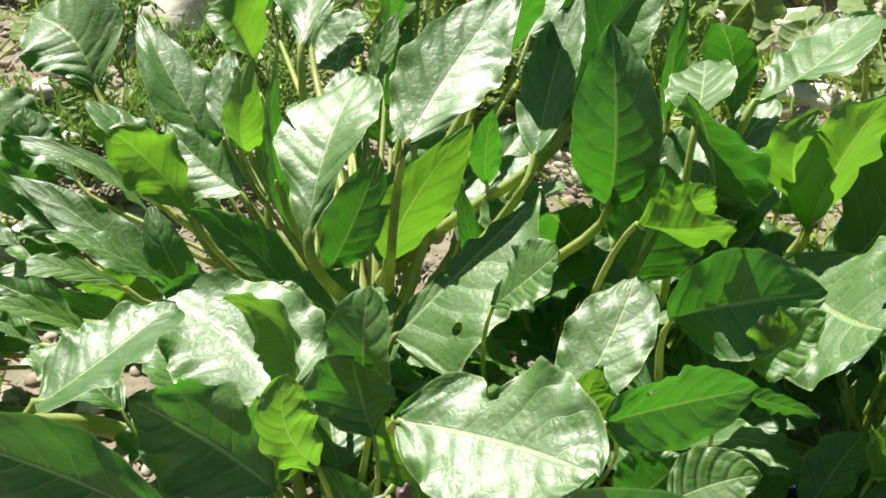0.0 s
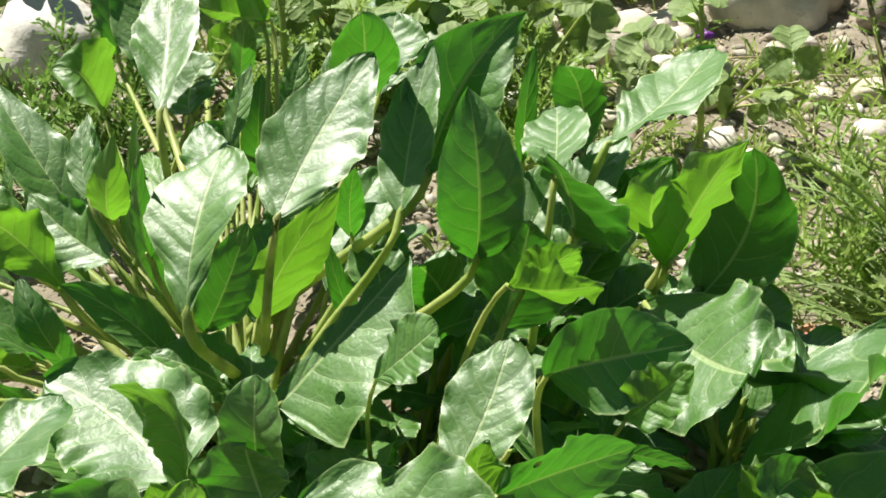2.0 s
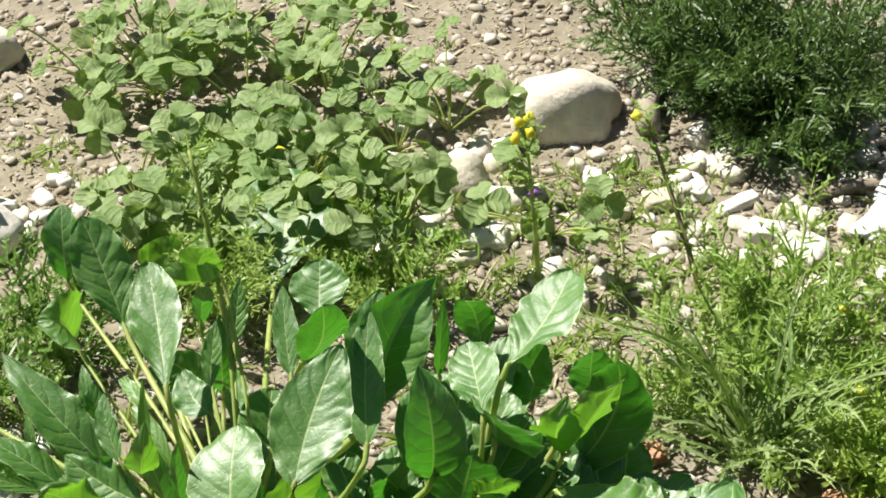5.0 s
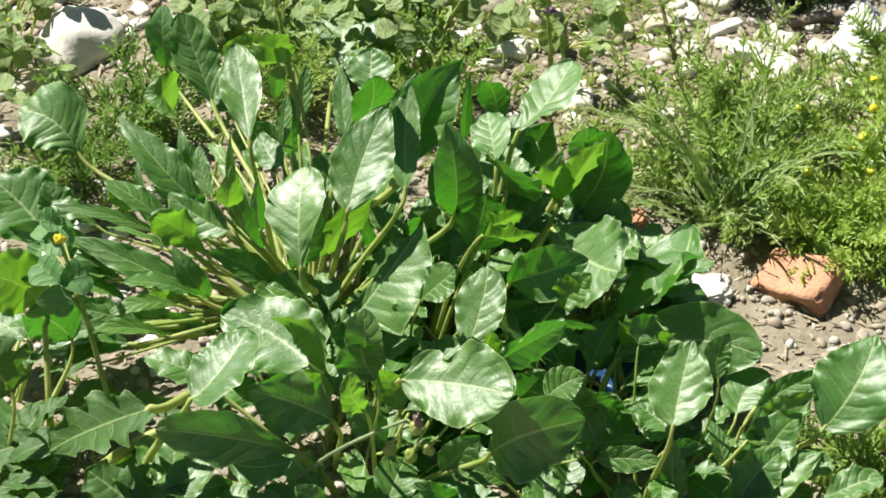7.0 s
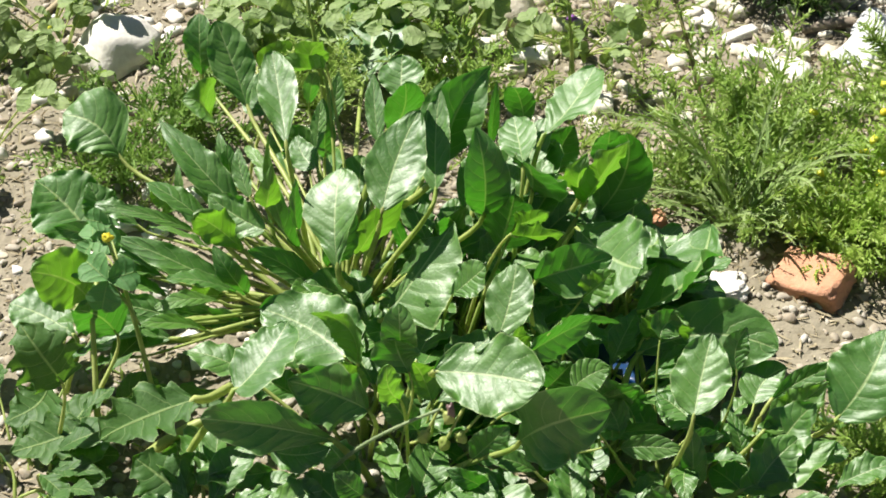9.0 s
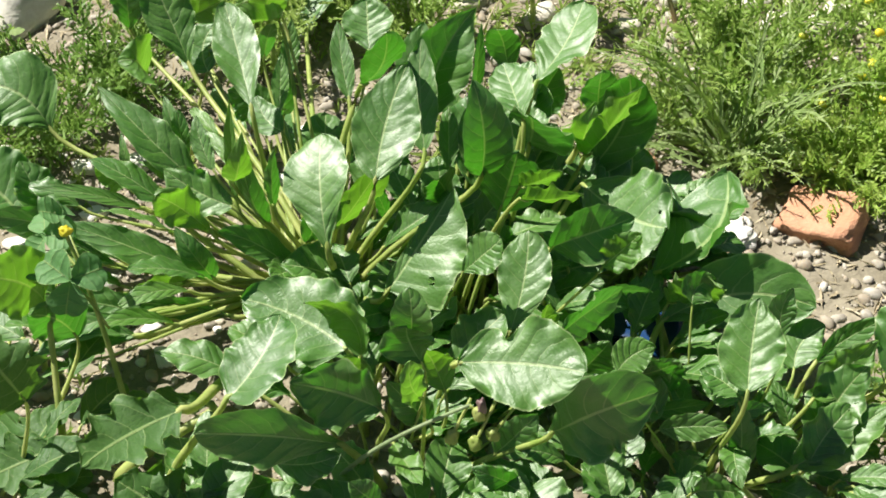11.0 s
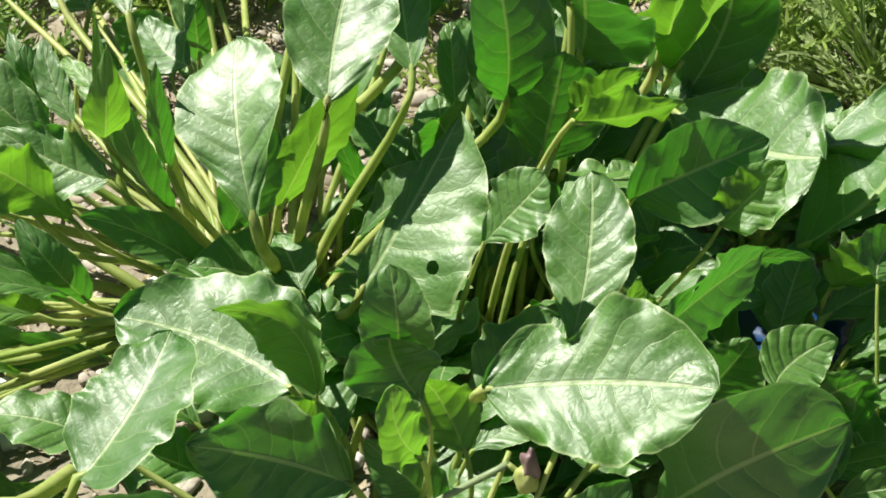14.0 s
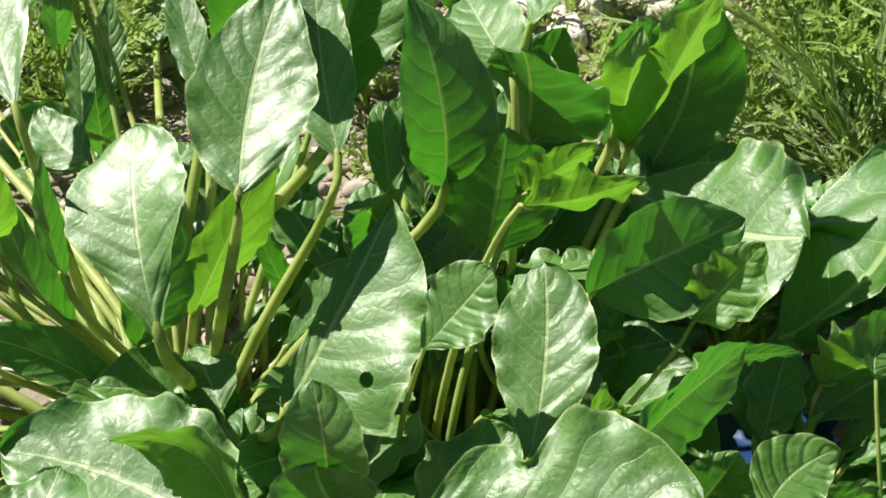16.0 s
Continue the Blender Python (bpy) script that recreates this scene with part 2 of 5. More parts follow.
def bezier(p0, p1, p2, p3, n):
    out = []
    for i in range(n + 1):
        t = i / n
        out.append(p0 * (1 - t) ** 3 + p1 * (3 * t * (1 - t) ** 2) + p2 * (3 * t * t * (1 - t)) + p3 * t ** 3)
    return out


PROFILES = {
    "oval": lambda s: max(0.0, math.sin(math.pi * s ** 0.92)) ** 0.72 * (1 - 0.18 * s),
    "spat": lambda s: (0.10 + 0.90 * (min(1.0, s / 0.52) ** 1.5) * (1.5 - 0.5 * min(1.0, s / 0.52))) * max(0.0, 1 - s ** 4.2) ** 0.5,
    "ovate": lambda s: (min(1.0, s / 0.24) ** 0.6) * max(0.0, 1 - max(0.0, (s - 0.24) / 0.76) ** 1.5) ** 0.85,
    "obov": lambda s: (0.06 + 0.94 * math.sin(math.pi * 0.5 * min(1.0, s / 0.58)) ** 1.15) * max(0.0, 1 - max(0.0, (s - 0.30) / 0.70) ** 3.2) ** 0.6,
    "strap": lambda s: (0.52 + 0.48 * min(1.0, s / 0.65) ** 2.5) * max(0.0, 1 - s ** 6) ** 0.5 * min(1.0, 0.3 + s / 0.05),
    "blunt": lambda s: max(0.0, math.sin(math.pi * s ** 1.1)) ** 0.55,
    "lance": lambda s: max(0.0, math.sin(math.pi * s ** 0.85)) ** 1.0,
    "arrow": lambda s: (min(1.0, s / 0.13) ** 0.5) * max(0.0, 1 - max(0.0, (s - 0.40) / 0.60) ** 1.7) ** 0.9,
    "heart": lambda s: (min(1.0, s / 0.10) ** 0.5) * (0.72 + 0.9 * s * (1 - s)) * max(0.0, 1 - s ** 3.4) ** 0.55,
}
LEAVES = [0]


def leaf(plant, base, tip, left, right, shape, fold=0.1, rib=0.5, wavy=False, hole=None, notch=False, root=None, material=None, thick=1.0, lobed=False, stalk=True):
    """A blade from base to tip through the widest line left-right, with a petiole that runs on under it as the midrib."""
    LEAVES[0] += 1
    seed = LEAVES[0] * 7.31
    b, t, l, r = Vector(base), Vector(tip), Vector(left), Vector(right)
    m = l.lerp(r, rib)
    axis = t - b
    s0 = min(0.68, max(0.32, (m - b).dot(axis) / axis.length_squared))
    c = (m - b * (1 - s0) ** 2 - t * s0 ** 2) / (2 * s0 * (1 - s0))
    width = (r - l).length
    f = PROFILES[shape]
    f0 = f(s0)
    ns, nu = (44, 20) if hole else (36, 18)
    verts, uvs = [], []

    def mid(s):
        return b * (1 - s) ** 2 + c * (2 * s * (1 - s)) + t * s * s

    tan0 = ((c - b) * (1 - s0) + (t - c) * s0).normalized()
    facing = 1.0 if ((r - l) - tan0 * (r - l).dot(tan0)).cross(tan0).z >= 0 else -1.0
    for i in range(ns + 1):
        s = i / ns
        p = mid(s)
        tan = ((c - b) * (1 - s) + (t - c) * s).normalized()
        across = (r - l) - tan * (r - l).dot(tan)
        across.normalize()
        nrm = across.cross(tan) * facing
        w = f(s) / f0
        for j in range(nu + 1):
            u = 2 * j / nu - 1
            half = width * (rib if u < 0 else 1 - rib) * w
            tooth = 1 + 0.09 * noise.noise((s * 3.4, seed, 0.8 * u)) + 0.045 * noise.noise((s * 7.5, seed + 3, u)) + 0.05 * noise.noise((s * 19, seed + 5, u)) * abs(u) + (0.08 * math.sin(s * 26 + seed) if wavy else 0.012 * math.sin(s * 38 + seed)) * abs(u) ** 4
            if lobed:
                tooth *= 1 - 0.38 * abs(u) ** 2 * (0.5 + 0.5 * math.cos(s * 4 * 2 * math.pi)) + 0.06 * math.sin(s * 60) * abs(u) ** 3
            if notch and u < 0:
                tooth *= 1 - 0.46 * math.exp(-((s - 0.37) / 0.07) ** 2) * abs(u)
            x = u * half * tooth
            lift = fold * width * w * (abs(u) - 0.45) * (1 - s ** 4)
            ripple = width * (0.12 if wavy else 0.066) * abs(u) ** 1.6 * (math.sin(s * (17 if wavy else 11) + seed + (1.7 if u > 0 else 0)) * 0.6 + noise.noise((s * 5, u * 2, seed)))
            wander = noise.noise((s * 3.1, u * 1.7 + seed, 4.0))
            blister = width * 0.045 * (0.55 + 0.9 * noise.noise((s * 2.3, seed, u * 1.5))) * math.sin((s * 6.3 - abs(u) * 1.9 + wander * 0.9 + (0.4 if u > 0 else 0)) * 2 * math.pi) * abs(u) * (1 - abs(u))
            frill = max(0.0, (abs(u) - 0.5) / 0.5) ** 2
            crimp = width * w * (0.10 if wavy else 0.075) * frill * (0.5 + noise.noise((s * 2.7, seed + 9, u))) * math.sin(s * 31 + seed * 2 + 4 * noise.noise((s * 3, seed, 1.0)) + (2.1 if u > 0 else 0))
            droop = -0.05 * axis.length * (s ** 3) * 0.3
            verts.append(p + across * x + nrm * (lift + ripple + blister + crimp) + Vector((0, 0, droop)))
            uvs.append((j / nu, s))
    row = nu + 1
    faces = [(i * row + j, i * row + j + 1, (i + 1) * row + j + 1, (i + 1) * row + j) for i in range(ns) for j in range(nu)]
    if hole:
        hs, hu, hr = hole
        ci, cj = round(hs * ns), round((hu * 0.5 + 0.5) * nu)
        centre = verts[ci * row + cj].copy()
        kept = []
        for q in faces:
            if min((verts[k] - centre).length for k in q) > hr:
                kept.append(q)
        gone = set(faces) - set(kept)
        ring = {k for q in gone for k in q} & {k for q in kept for k in q}
        for k in ring:
            d = verts[k] - centre
            verts[k] = centre + d.normalized() * hr
        faces = kept
    mat = material or (LOBED if lobed else BEET)
    blade = mesh_object("leaf", verts, faces, mat, plant, uvs)
    # petiole and midrib
    if stalk:
        crown = plant_roots[plant.name]
        if crown.y < -0.02:
            crown = crown.lerp(Vector((b.x, b.y, 0)), 0.55)
        g = Vector(root) if root else crown + Vector((noise.noise((seed, 0, 0)), noise.noise((0, seed, 0)), 0)) * 0.045
        g.z = ground_z(g.x, g.y) - 0.004
        start = (c - b).normalized()
        reach = (b - g).length
        path = bezier(g, g.lerp(b, 0.3) + Vector((0, 0, reach * 0.22)), b - start * min(reach * 0.3, 0.012) - Vector((0, 0, min(0.012, b.z * 0.2))), b, 9)
        slim = min(1.15, max(0.42, axis.length / 0.06))
        rad = [(0.0026 - 0.0010 * i / 9) * thick * slim * (0.8 + 0.4 * abs(noise.noise((seed, seed, 0))))  for i in range(10)]
        under = []
        for i in range(1, 3):
            s = i / 16
            p = mid(s)
            tan = ((c - b) * (1 - s) + (t - c) * s).normalized()
            across = ((r - l) - tan * (r - l).dot(tan)).normalized()
            nrm = across.cross(tan) * facing
            thin = 0.0009 * thick * slim * (1 - s) + 0.0001
            under.append(p + nrm * (fold * width * f(s) / f0 * -0.45 - thin - 0.0005))
            rad.append(thin)
        v, q = tube(path + under, rad, 6)
        mesh_object("petiole", v, q, PETIOLE, blade)
    return blade


plant_roots = {}


def leafy_plant(label, x, y, category="plant"):
    e = thing("leafy_plant", label, category, "leafy plants")
    plant_roots[e.name] = Vector((x, y, 0))
    return e


# ---- ground: one sheet, finely modelled near the plants ----
def steps(lo, hi, fine, out):
    a = list(np.arange(lo, hi, fine))
    g, x = fine, hi
    right = []
    while x < out:
        right.append(x)
        g *= 1.35
        x += g
    g, x = fine, lo
    lefts = []
    while x > -out:
        g *= 1.35
        x -= g
        lefts.append(x)
    return lefts[::-1] + a + right


gx, gy = steps(-0.5, 0.75, 0.007, 80), steps(-0.4, 0.95, 0.007, 80)
gv = [(x, y, ground_z(x, y)) for y in gy for x in gx]
gw = len(gx)
gf = [(j * gw + i, j * gw + i + 1, (j + 1) * gw + i + 1, (j + 1) * gw + i) for j in range(len(gy) - 1) for i in range(gw - 1)]
ground = tagged(mesh_object("ground", gv, gf, SOIL), "dry pale brown stony garden soil with crumbs", "ground", kind="structure")


# ---- stones ----
def rock_verts(rx, ry, rz, seed, rough=0.18, level=2, flat=0.0):
    bm = bmesh.new()
    bmesh.ops.create_icosphere(bm, subdivisions=level, radius=1.0)
    for v in bm.verts:
        n = v.co.copy()
        d = 1 + rough * noise.noise((n.x * 1.3 + seed, n.y * 1.3, n.z * 1.3)) * 1.5 + rough * 0.4 * noise.noise((n.x * 4, n.y * 4 + seed, n.z * 4))
        co = n * d
        if flat:
            co = Vector([max(-flat, min(flat, q)) for q in co])
        v.co = Vector((co.x * rx, co.y * ry, co.z * rz))
    vs = [v.co.copy() for v in bm.verts]
    fs = [tuple(v.index for v in f.verts) for f in bm.faces]
    bm.free()
    return vs, fs


def stone(x, y, rx, ry, rz, turn=0.0, label="pale rounded limestone pebble lying on the soil", material=None, rough=0.18, level=3, flat=0.0, name="stone", sink=0.35, tilt=0.0, category="stone"):
    vs, fs = rock_verts(rx, ry, rz, x * 37 + y * 91, rough, level, flat)
    ob = mesh_object(name, vs, fs, material or STONE)
    ob.matrix_world = pose(x, y, ground_z(x, y) + rz * (1 - 2 * sink), tilt, 0, turn)
    return tagged(ob, label, category, "stones" if name == "stone" else "")


stone(0.212, 0.492, 0.046, 0.036, 0.032, 10, "large cream-coloured rounded limestone lying on soil", rough=0.22)
stone(0.121, 0.408, 0.030, 0.022, 0.022, -20, "grey-beige rounded stone half hidden by clover")
stone(-0.213, 0.338, 0.034, 0.028, 0.024, 15, "white limestone with a dark chip, lying on soil", CHALK, rough=0.25)
stone(-0.255, 0.600, 0.040, 0.030, 0.024, 0, "brownish stone in the shade of clover")
for x, y, a, b, c, w in ((0.141, 0.329, 0.022, 0.015, 0.012, 0), (0.297, 0.392, 0.011, 0.020, 0.008, 15), (0.324, 0.371, 0.024, 0.008, 0.006, 30), (0.335, 0.330, 0.020, 0.013, 0.010, -20),
                         (0.360, 0.312, 0.022, 0.018, 0.010, -35), (0.268, 0.375, 0.016, 0.012, 0.010, 10), (0.452, 0.447, 0.011, 0.009, 0.008, 25), (0.240, 0.366, 0.009, 0.008, 0.007, 0)):
    stone(x, y, a, b, c, w, "small pale stone fragment on the soil", CHALK if y < 0.35 or w in (15, 30) else STONE, 0.45, 3, 0.72)
more = random.Random(5)
for i in range(230):
    x, y = more.uniform(-0.35, 0.62), more.uniform(0.14, 0.62)
    if i % 4 == 0:
        x, y = more.uniform(-0.36, -0.14), more.uniform(0.02, 0.4)
    r = 0.0035 + 0.009 * more.random() ** 2
    stone(x, y, r * more.uniform(0.9, 1.6), r, r * more.uniform(0.5, 0.8), more.uniform(0, 180), "small pale stone fragment on the soil", more.choice((STONE, CHALK, CHALK)), 0.4, 2, 0.78)

near = random.Random(31)
for i in range(50):
    x, y = near.uniform(-0.21, 0.06), near.uniform(-0.09, 0.13)
    r = 0.003 + 0.006 * near.random() ** 2
    stone(x, y, r * near.uniform(0.9, 1.5), r, r * near.uniform(0.5, 0.8), near.uniform(0, 180), "small white stone lying under leaf stalks", near.choice((STONE, CHALK, CHALK)), 0.35, 2, 0.8)


def gravel(count, seed):
    rnd = random.Random(seed)
    shapes = [rock_verts(1, 0.8, 0.6, 11.7 * i, 0.3, 1) for i in range(8)]
    rounder = [rock_verts(1, 0.8, 0.6, 11.7 * i, 0.3, 2) for i in range(8)]
    verts, faces = [], []
    for _ in range(count):
        x, y = rnd.uniform(-0.40, 0.62), rnd.uniform(-0.28, 0.72)
        r = 0.0009 + 0.0045 * rnd.random() ** 3.4
        vs, fs = (rounder if r > 0.0024 else shapes)[rnd.randrange(8)]
        m = Matrix.Translation((x, y, ground_z(x, y) + r * 0.2)) @ Euler((rnd.uniform(-.4, .4), rnd.uniform(-.4, .4), rnd.uniform(0, 6.3))).to_matrix().to_4x4() @ Matrix.Diagonal((r * rnd.uniform(1, 1.6), r, r, 1))
        o = len(verts)
        verts += [m @ v for v in vs]
        faces += [tuple(k + o for k in q) for q in fs]
    return tagged(mesh_object("gravel", verts, faces, GRAVEL), "pale grey and beige gravel crumbs strewn over the soil", "gravel", kind="stuff")


def rubble(count):
    verts, faces = [], []
    for i in range(count):
        x, y = more.uniform(0.06, 0.50), more.uniform(0.23, 0.47)
        r = more.uniform(0.005, 0.012)
        vs, fs = rock_verts(r * more.uniform(1.0, 1.7), r, r * more.uniform(0.5, 0.9), 3.7 * i, 0.42, 2, 0.75)
        m = Matrix.Translation((x, y, ground_z(x, y) + r * 0.25)) @ Euler((more.uniform(-.35, .35), more.uniform(-.35, .35), more.uniform(0, 6.3))).to_matrix().to_4x4()
        o = len(verts)
        verts += [m @ v for v in vs]
        faces += [tuple(k + o for k in q) for q in fs]
    return tagged(mesh_object("rubble", verts, faces, STONE), "pale broken limestone rubble strewn over dry soil", "rubble", kind="stuff")


rubble(130)
gravel(19000, 3)


# ---- brick piece, plaster shard, blue scrap, wood ----
def rough_block(name, sx, sy, sz, seed, chip=0.12, bevel=0.07):
    """A worn block: its edges are rounded, its faces uneven and pitted."""
    bm = bmesh.new()
    bmesh.ops.create_cube(bm, size=1.0)
    bmesh.ops.subdivide_edges(bm, edges=bm.edges[:], cuts=15, use_grid_fill=True)
    power = 0.8 / bevel
    for v in bm.verts:
        n = v.co.copy()
        n *= 0.5 / sum(abs(q) ** power for q in n) ** (1 / power)
        d = 1 + chip * noise.noise((n.x * 2.3 + seed, n.y * 2.3, n.z * 2.3)) + chip * 0.4 * noise.noise((n.x * 7, n.y * 7 + seed, n.z * 7)) + chip * 0.12 * noise.noise((n.x * 19 + seed, n.y * 19, n.z * 19))
        v.co = Vector((n.x * sx, n.y * sy, n.z * sz)) * d
    for f in bm.faces:
        f.smooth = True
    me = bpy.data.meshes.new(name)
    bm.to_mesh(me)
    bm.free()
    return new(name, me)


chip = tagged(rough_block("broken_brick", 0.018, 0.013, 0.009, 6.0, 0.25, 0.06), "small orange clay brick chip in the shade of leaves", "brick")
chip.data.materials.append(CLAY)
chip.matrix_world = pose(0.226, 0.110, 0.000, 4, -5, 20)
brick = tagged(rough_block("broken_brick", 0.054, 0.040, 0.024, 4.0, 0.17, 0.075), "broken orange clay brick piece lying on soil", "brick")
brick.data.materials.append(CLAY)
brick.matrix_world = pose(0.335, 0.040, 0.000, 12, -16, -38)
shard = tagged(rough_block("plaster_shard", 0.050, 0.026, 0.009, 9.0, 0.40, 0.14), "white plaster shard lying flat on soil", "plaster shard")
shard.data.materials.append(CHALK)
shard.matrix_world = pose(0.258, 0.034, -0.001, 5, -3, 4)
scrap = tagged(rough_block("blue_scrap", 0.056, 0.032, 0.012, 14.0, 0.25), "crumpled blue plastic scrap in the shade under leaves", "plastic scrap")
scrap.data.materials.append(BLUE)
scrap.matrix_world = pose(0.190, -0.048, 0.001, 8, -6, -35)
film = tagged(rough_block("plastic_film", 0.030, 0.070, 0.006, 21.0, 0.5), "crumpled pale grey plastic film on soil", "plastic film")
film.data.materials.append(FILM)
film.matrix_world = pose(0.430, 0.350, 0.004, 4, 6, -35)


def twig(points, r0, r1, label, material=None, name="twig"):
    pts = [Vector((x, y, ground_z(x, y) + z)) for x, y, z in points]
    n = len(pts)
    v, f = tube(pts, [r0 + (r1 - r0) * i / (n - 1) for i in range(n)], 7)
    return tagged(mesh_object(name, v, f, material or WOOD), label, "twig", "twigs")


twig([(0.272, 0.462, 0.008), (0.275, 0.50, 0.011), (0.280, 0.55, 0.010), (0.284, 0.61, 0.006)], 0.010, 0.012, "weathered pale piece of wood lying on soil")
twig([(0.38, 0.375, 0.004), (0.41, 0.385, 0.006), (0.45, 0.382, 0.005)], 0.005, 0.006, "short grey weathered stick on soil")
twig([(0.40, 0.41, 0.004), (0.44, 0.44, 0.007), (0.49, 0.45, 0.004)], 0.004, 0.003, "short grey weathered stick on soil")
twig([(-0.27, 0.44, 0.003), (-0.285, 0.40, 0.005), (-0.28, 0.36, 0.004)], 0.003, 0.002, "dry pale straw on soil", DRY)
straw = random.Random(8)
for i in range(24):
    x, y, w, ln = straw.uniform(0.1, 0.5), straw.uniform(0.15, 0.42), straw.uniform(0, 3.1), straw.uniform(0.012, 0.035)
    d = Vector((math.cos(w), math.sin(w), 0)) * ln
    twig([(x - d.x, y - d.y, 0.002), (x, y, 0.005), (x + d.x, y + d.y, 0.002)], 0.0008, 0.0005, "dry pale straw on soil", DRY)


def litter(count, seed):
    """Dead leaf crumbs, straw bits and bark flakes lying on the soil."""
    rnd = random.Random(seed)
    verts, faces = [], []
    for _ in range(count):
        x, y = rnd.uniform(-0.38, 0.60), rnd.uniform(-0.26, 0.68)
        a, b = 0.0012 + 0.009 * rnd.random() ** 2.5, rnd.uniform(0.0004, 0.0012)
        m = Matrix.Translation((x, y, ground_z(x, y) + 0.0015)) @ Euler((rnd.gauss(0, .35), rnd.gauss(0, .35), rnd.uniform(0, 6.3))).to_matrix().to_4x4()
        o = len(verts)
        h = rnd.uniform(0.1, 0.9) * b
        verts += [m @ Vector(q) for q in ((-a, -b * 0.4, 0), (-a * 0.3, -b, h), (a * 0.5, -b * 0.8, h * 0.5), (a, 0, 0), (a * 0.4, b, h), (-a * 0.5, b * 0.8, h * 0.4), (0, 0, -h * 0.4))]
        faces += [(o + i, o + (i + 1) % 6, o + 6) for i in range(6)]
    return tagged(mesh_object("leaf_litter", verts, faces, LITTER, smooth=False), "dry pale straw and dead leaf crumbs strewn over soil", "leaf litter", kind="stuff")


LITTER = rock_material("dead_plant_crumbs", ((0.320, 0.270, 0.170), (0.560, 0.500, 0.360), (0.170, 0.130, 0.075)), 60.0, 0.9, 0.3, 0.001, island=True)
litter(14000, 12)

# ---- other plants ----
def feathery_plant(x, y, shoots, label, length=(0.08, 0.14), seed=1, material=None, spread=1.0, fine=1.0, lean=(0, 0), rise=(0.35, 1.1), flowers=0, width=0.0009, name="feathery_plant", density=1.0, avoid=None):
    """Shoots from one crown, each a thin stem with pinnate thread leaves."""
    rnd = random.Random(seed)
    e = thing(name, label, "plant", "feathery plants")
    mat = material or FEATHER
    z0 = ground_z(x, y)
    for i in range(shoots):
        az = 2 * math.pi * (i + rnd.uniform(-.4, .4)) / shoots
        el = rnd.uniform(*rise)
        if avoid and avoid[0] < math.degrees(az) % 360 < avoid[1]:
            el = max(el, 1.0)
        ln = rnd.uniform(*length)
        d = Vector((math.cos(az) * math.cos(el) * spread + lean[0], math.sin(az) * math.cos(el) * spread + lean[1], math.sin(el))).normalized()
        p0 = Vector((x, y, z0 - 0.003))
        p3 = p0 + d * ln
        bend = Vector((rnd.uniform(-1, 1), rnd.uniform(-1, 1), rnd.uniform(-0.6, 0.4))) * ln * 0.12
        path = bezier(p0, p0 + d * ln * 0.3 + Vector((0, 0, ln * 0.08)), p0 + d * ln * 0.7 + bend, p3 + bend, 12)
        v, f = tube(path, [0.0013 * (1 - 0.6 * q / 12) for q in range(13)], 5)
        stem = mesh_object("stem", v, f, mat, e)
        verts, faces = [], []

        def blade(a, b, w):
            dirn = (b - a)
            s = dirn.cross(Vector((rnd.uniform(-1, 1), rnd.uniform(-1, 1), 1.0)))
            if s.length < 1e-7:
                return
            s = s.normalized() * w
            o = len(verts)
            k = a.lerp(b, 0.55)
            verts.extend((a - s * 0.6, a + s * 0.6, k + s, b, k - s))
            faces.append((o, o + 1, o + 2, o + 3, o + 4))

        leaves_n = int(9 * density)
        for q in range(leaves_n):
            tq = 0.16 + 0.84 * q / (leaves_n - 1)
            k = min(11, int(tq * 12))
            base = path[k].lerp(path[k + 1], tq * 12 - k) if k < 12 else path[12]
            axis = (path[k + 1] - path[k]).normalized()
            for _ in range(2):
                out = Vector((rnd.gauss(0, 1), rnd.gauss(0, 1), rnd.gauss(0.25, 0.8)))
                out = (out - axis * out.dot(axis)).normalized()
                ll = rnd.uniform(0.022, 0.042) * fine * (1.15 - 0.6 * tq)
                dr = (out * 0.7 + axis * 0.9).normalized()
                end = base + dr * ll
                blade(base, end, width)
                side = dr.cross(out.cross(axis)).normalized() if out.cross(axis).length > 1e-6 else out
                nn = 4
                for h in range(1, nn + 1):
                    a = base.lerp(end, h / (nn + 1))
                    for sg in (-1, 1):
                        o2 = (dr * 0.7 + (out.cross(axis)) * sg * 0.9 + Vector((rnd.gauss(0, .25), rnd.gauss(0, .25), rnd.gauss(0, .25)))).normalized()
                        e2 = a + o2 * ll * rnd.uniform(0.32, 0.55) * (1.2 - h / (nn + 1.5))
                        blade(a, e2, width)
                        if rnd.random() < 0.3:
                            mp = a.lerp(e2, 0.5)
                            blade(mp, mp + (o2 + dr * 0.8 * rnd.choice((-1, 1))).normalized() * ll * 0.14, width)
        mesh_object("foliage", verts, faces, mat, stem, smooth=False)
        if i < flowers:
            vs, fs = rock_verts(0.0036, 0.0036, 0.0026, i * 3.3, 0.4, 2)
            head = mesh_object("flower_head", vs, fs, YELLOW, stem)
            head.location = path[12]
    return e


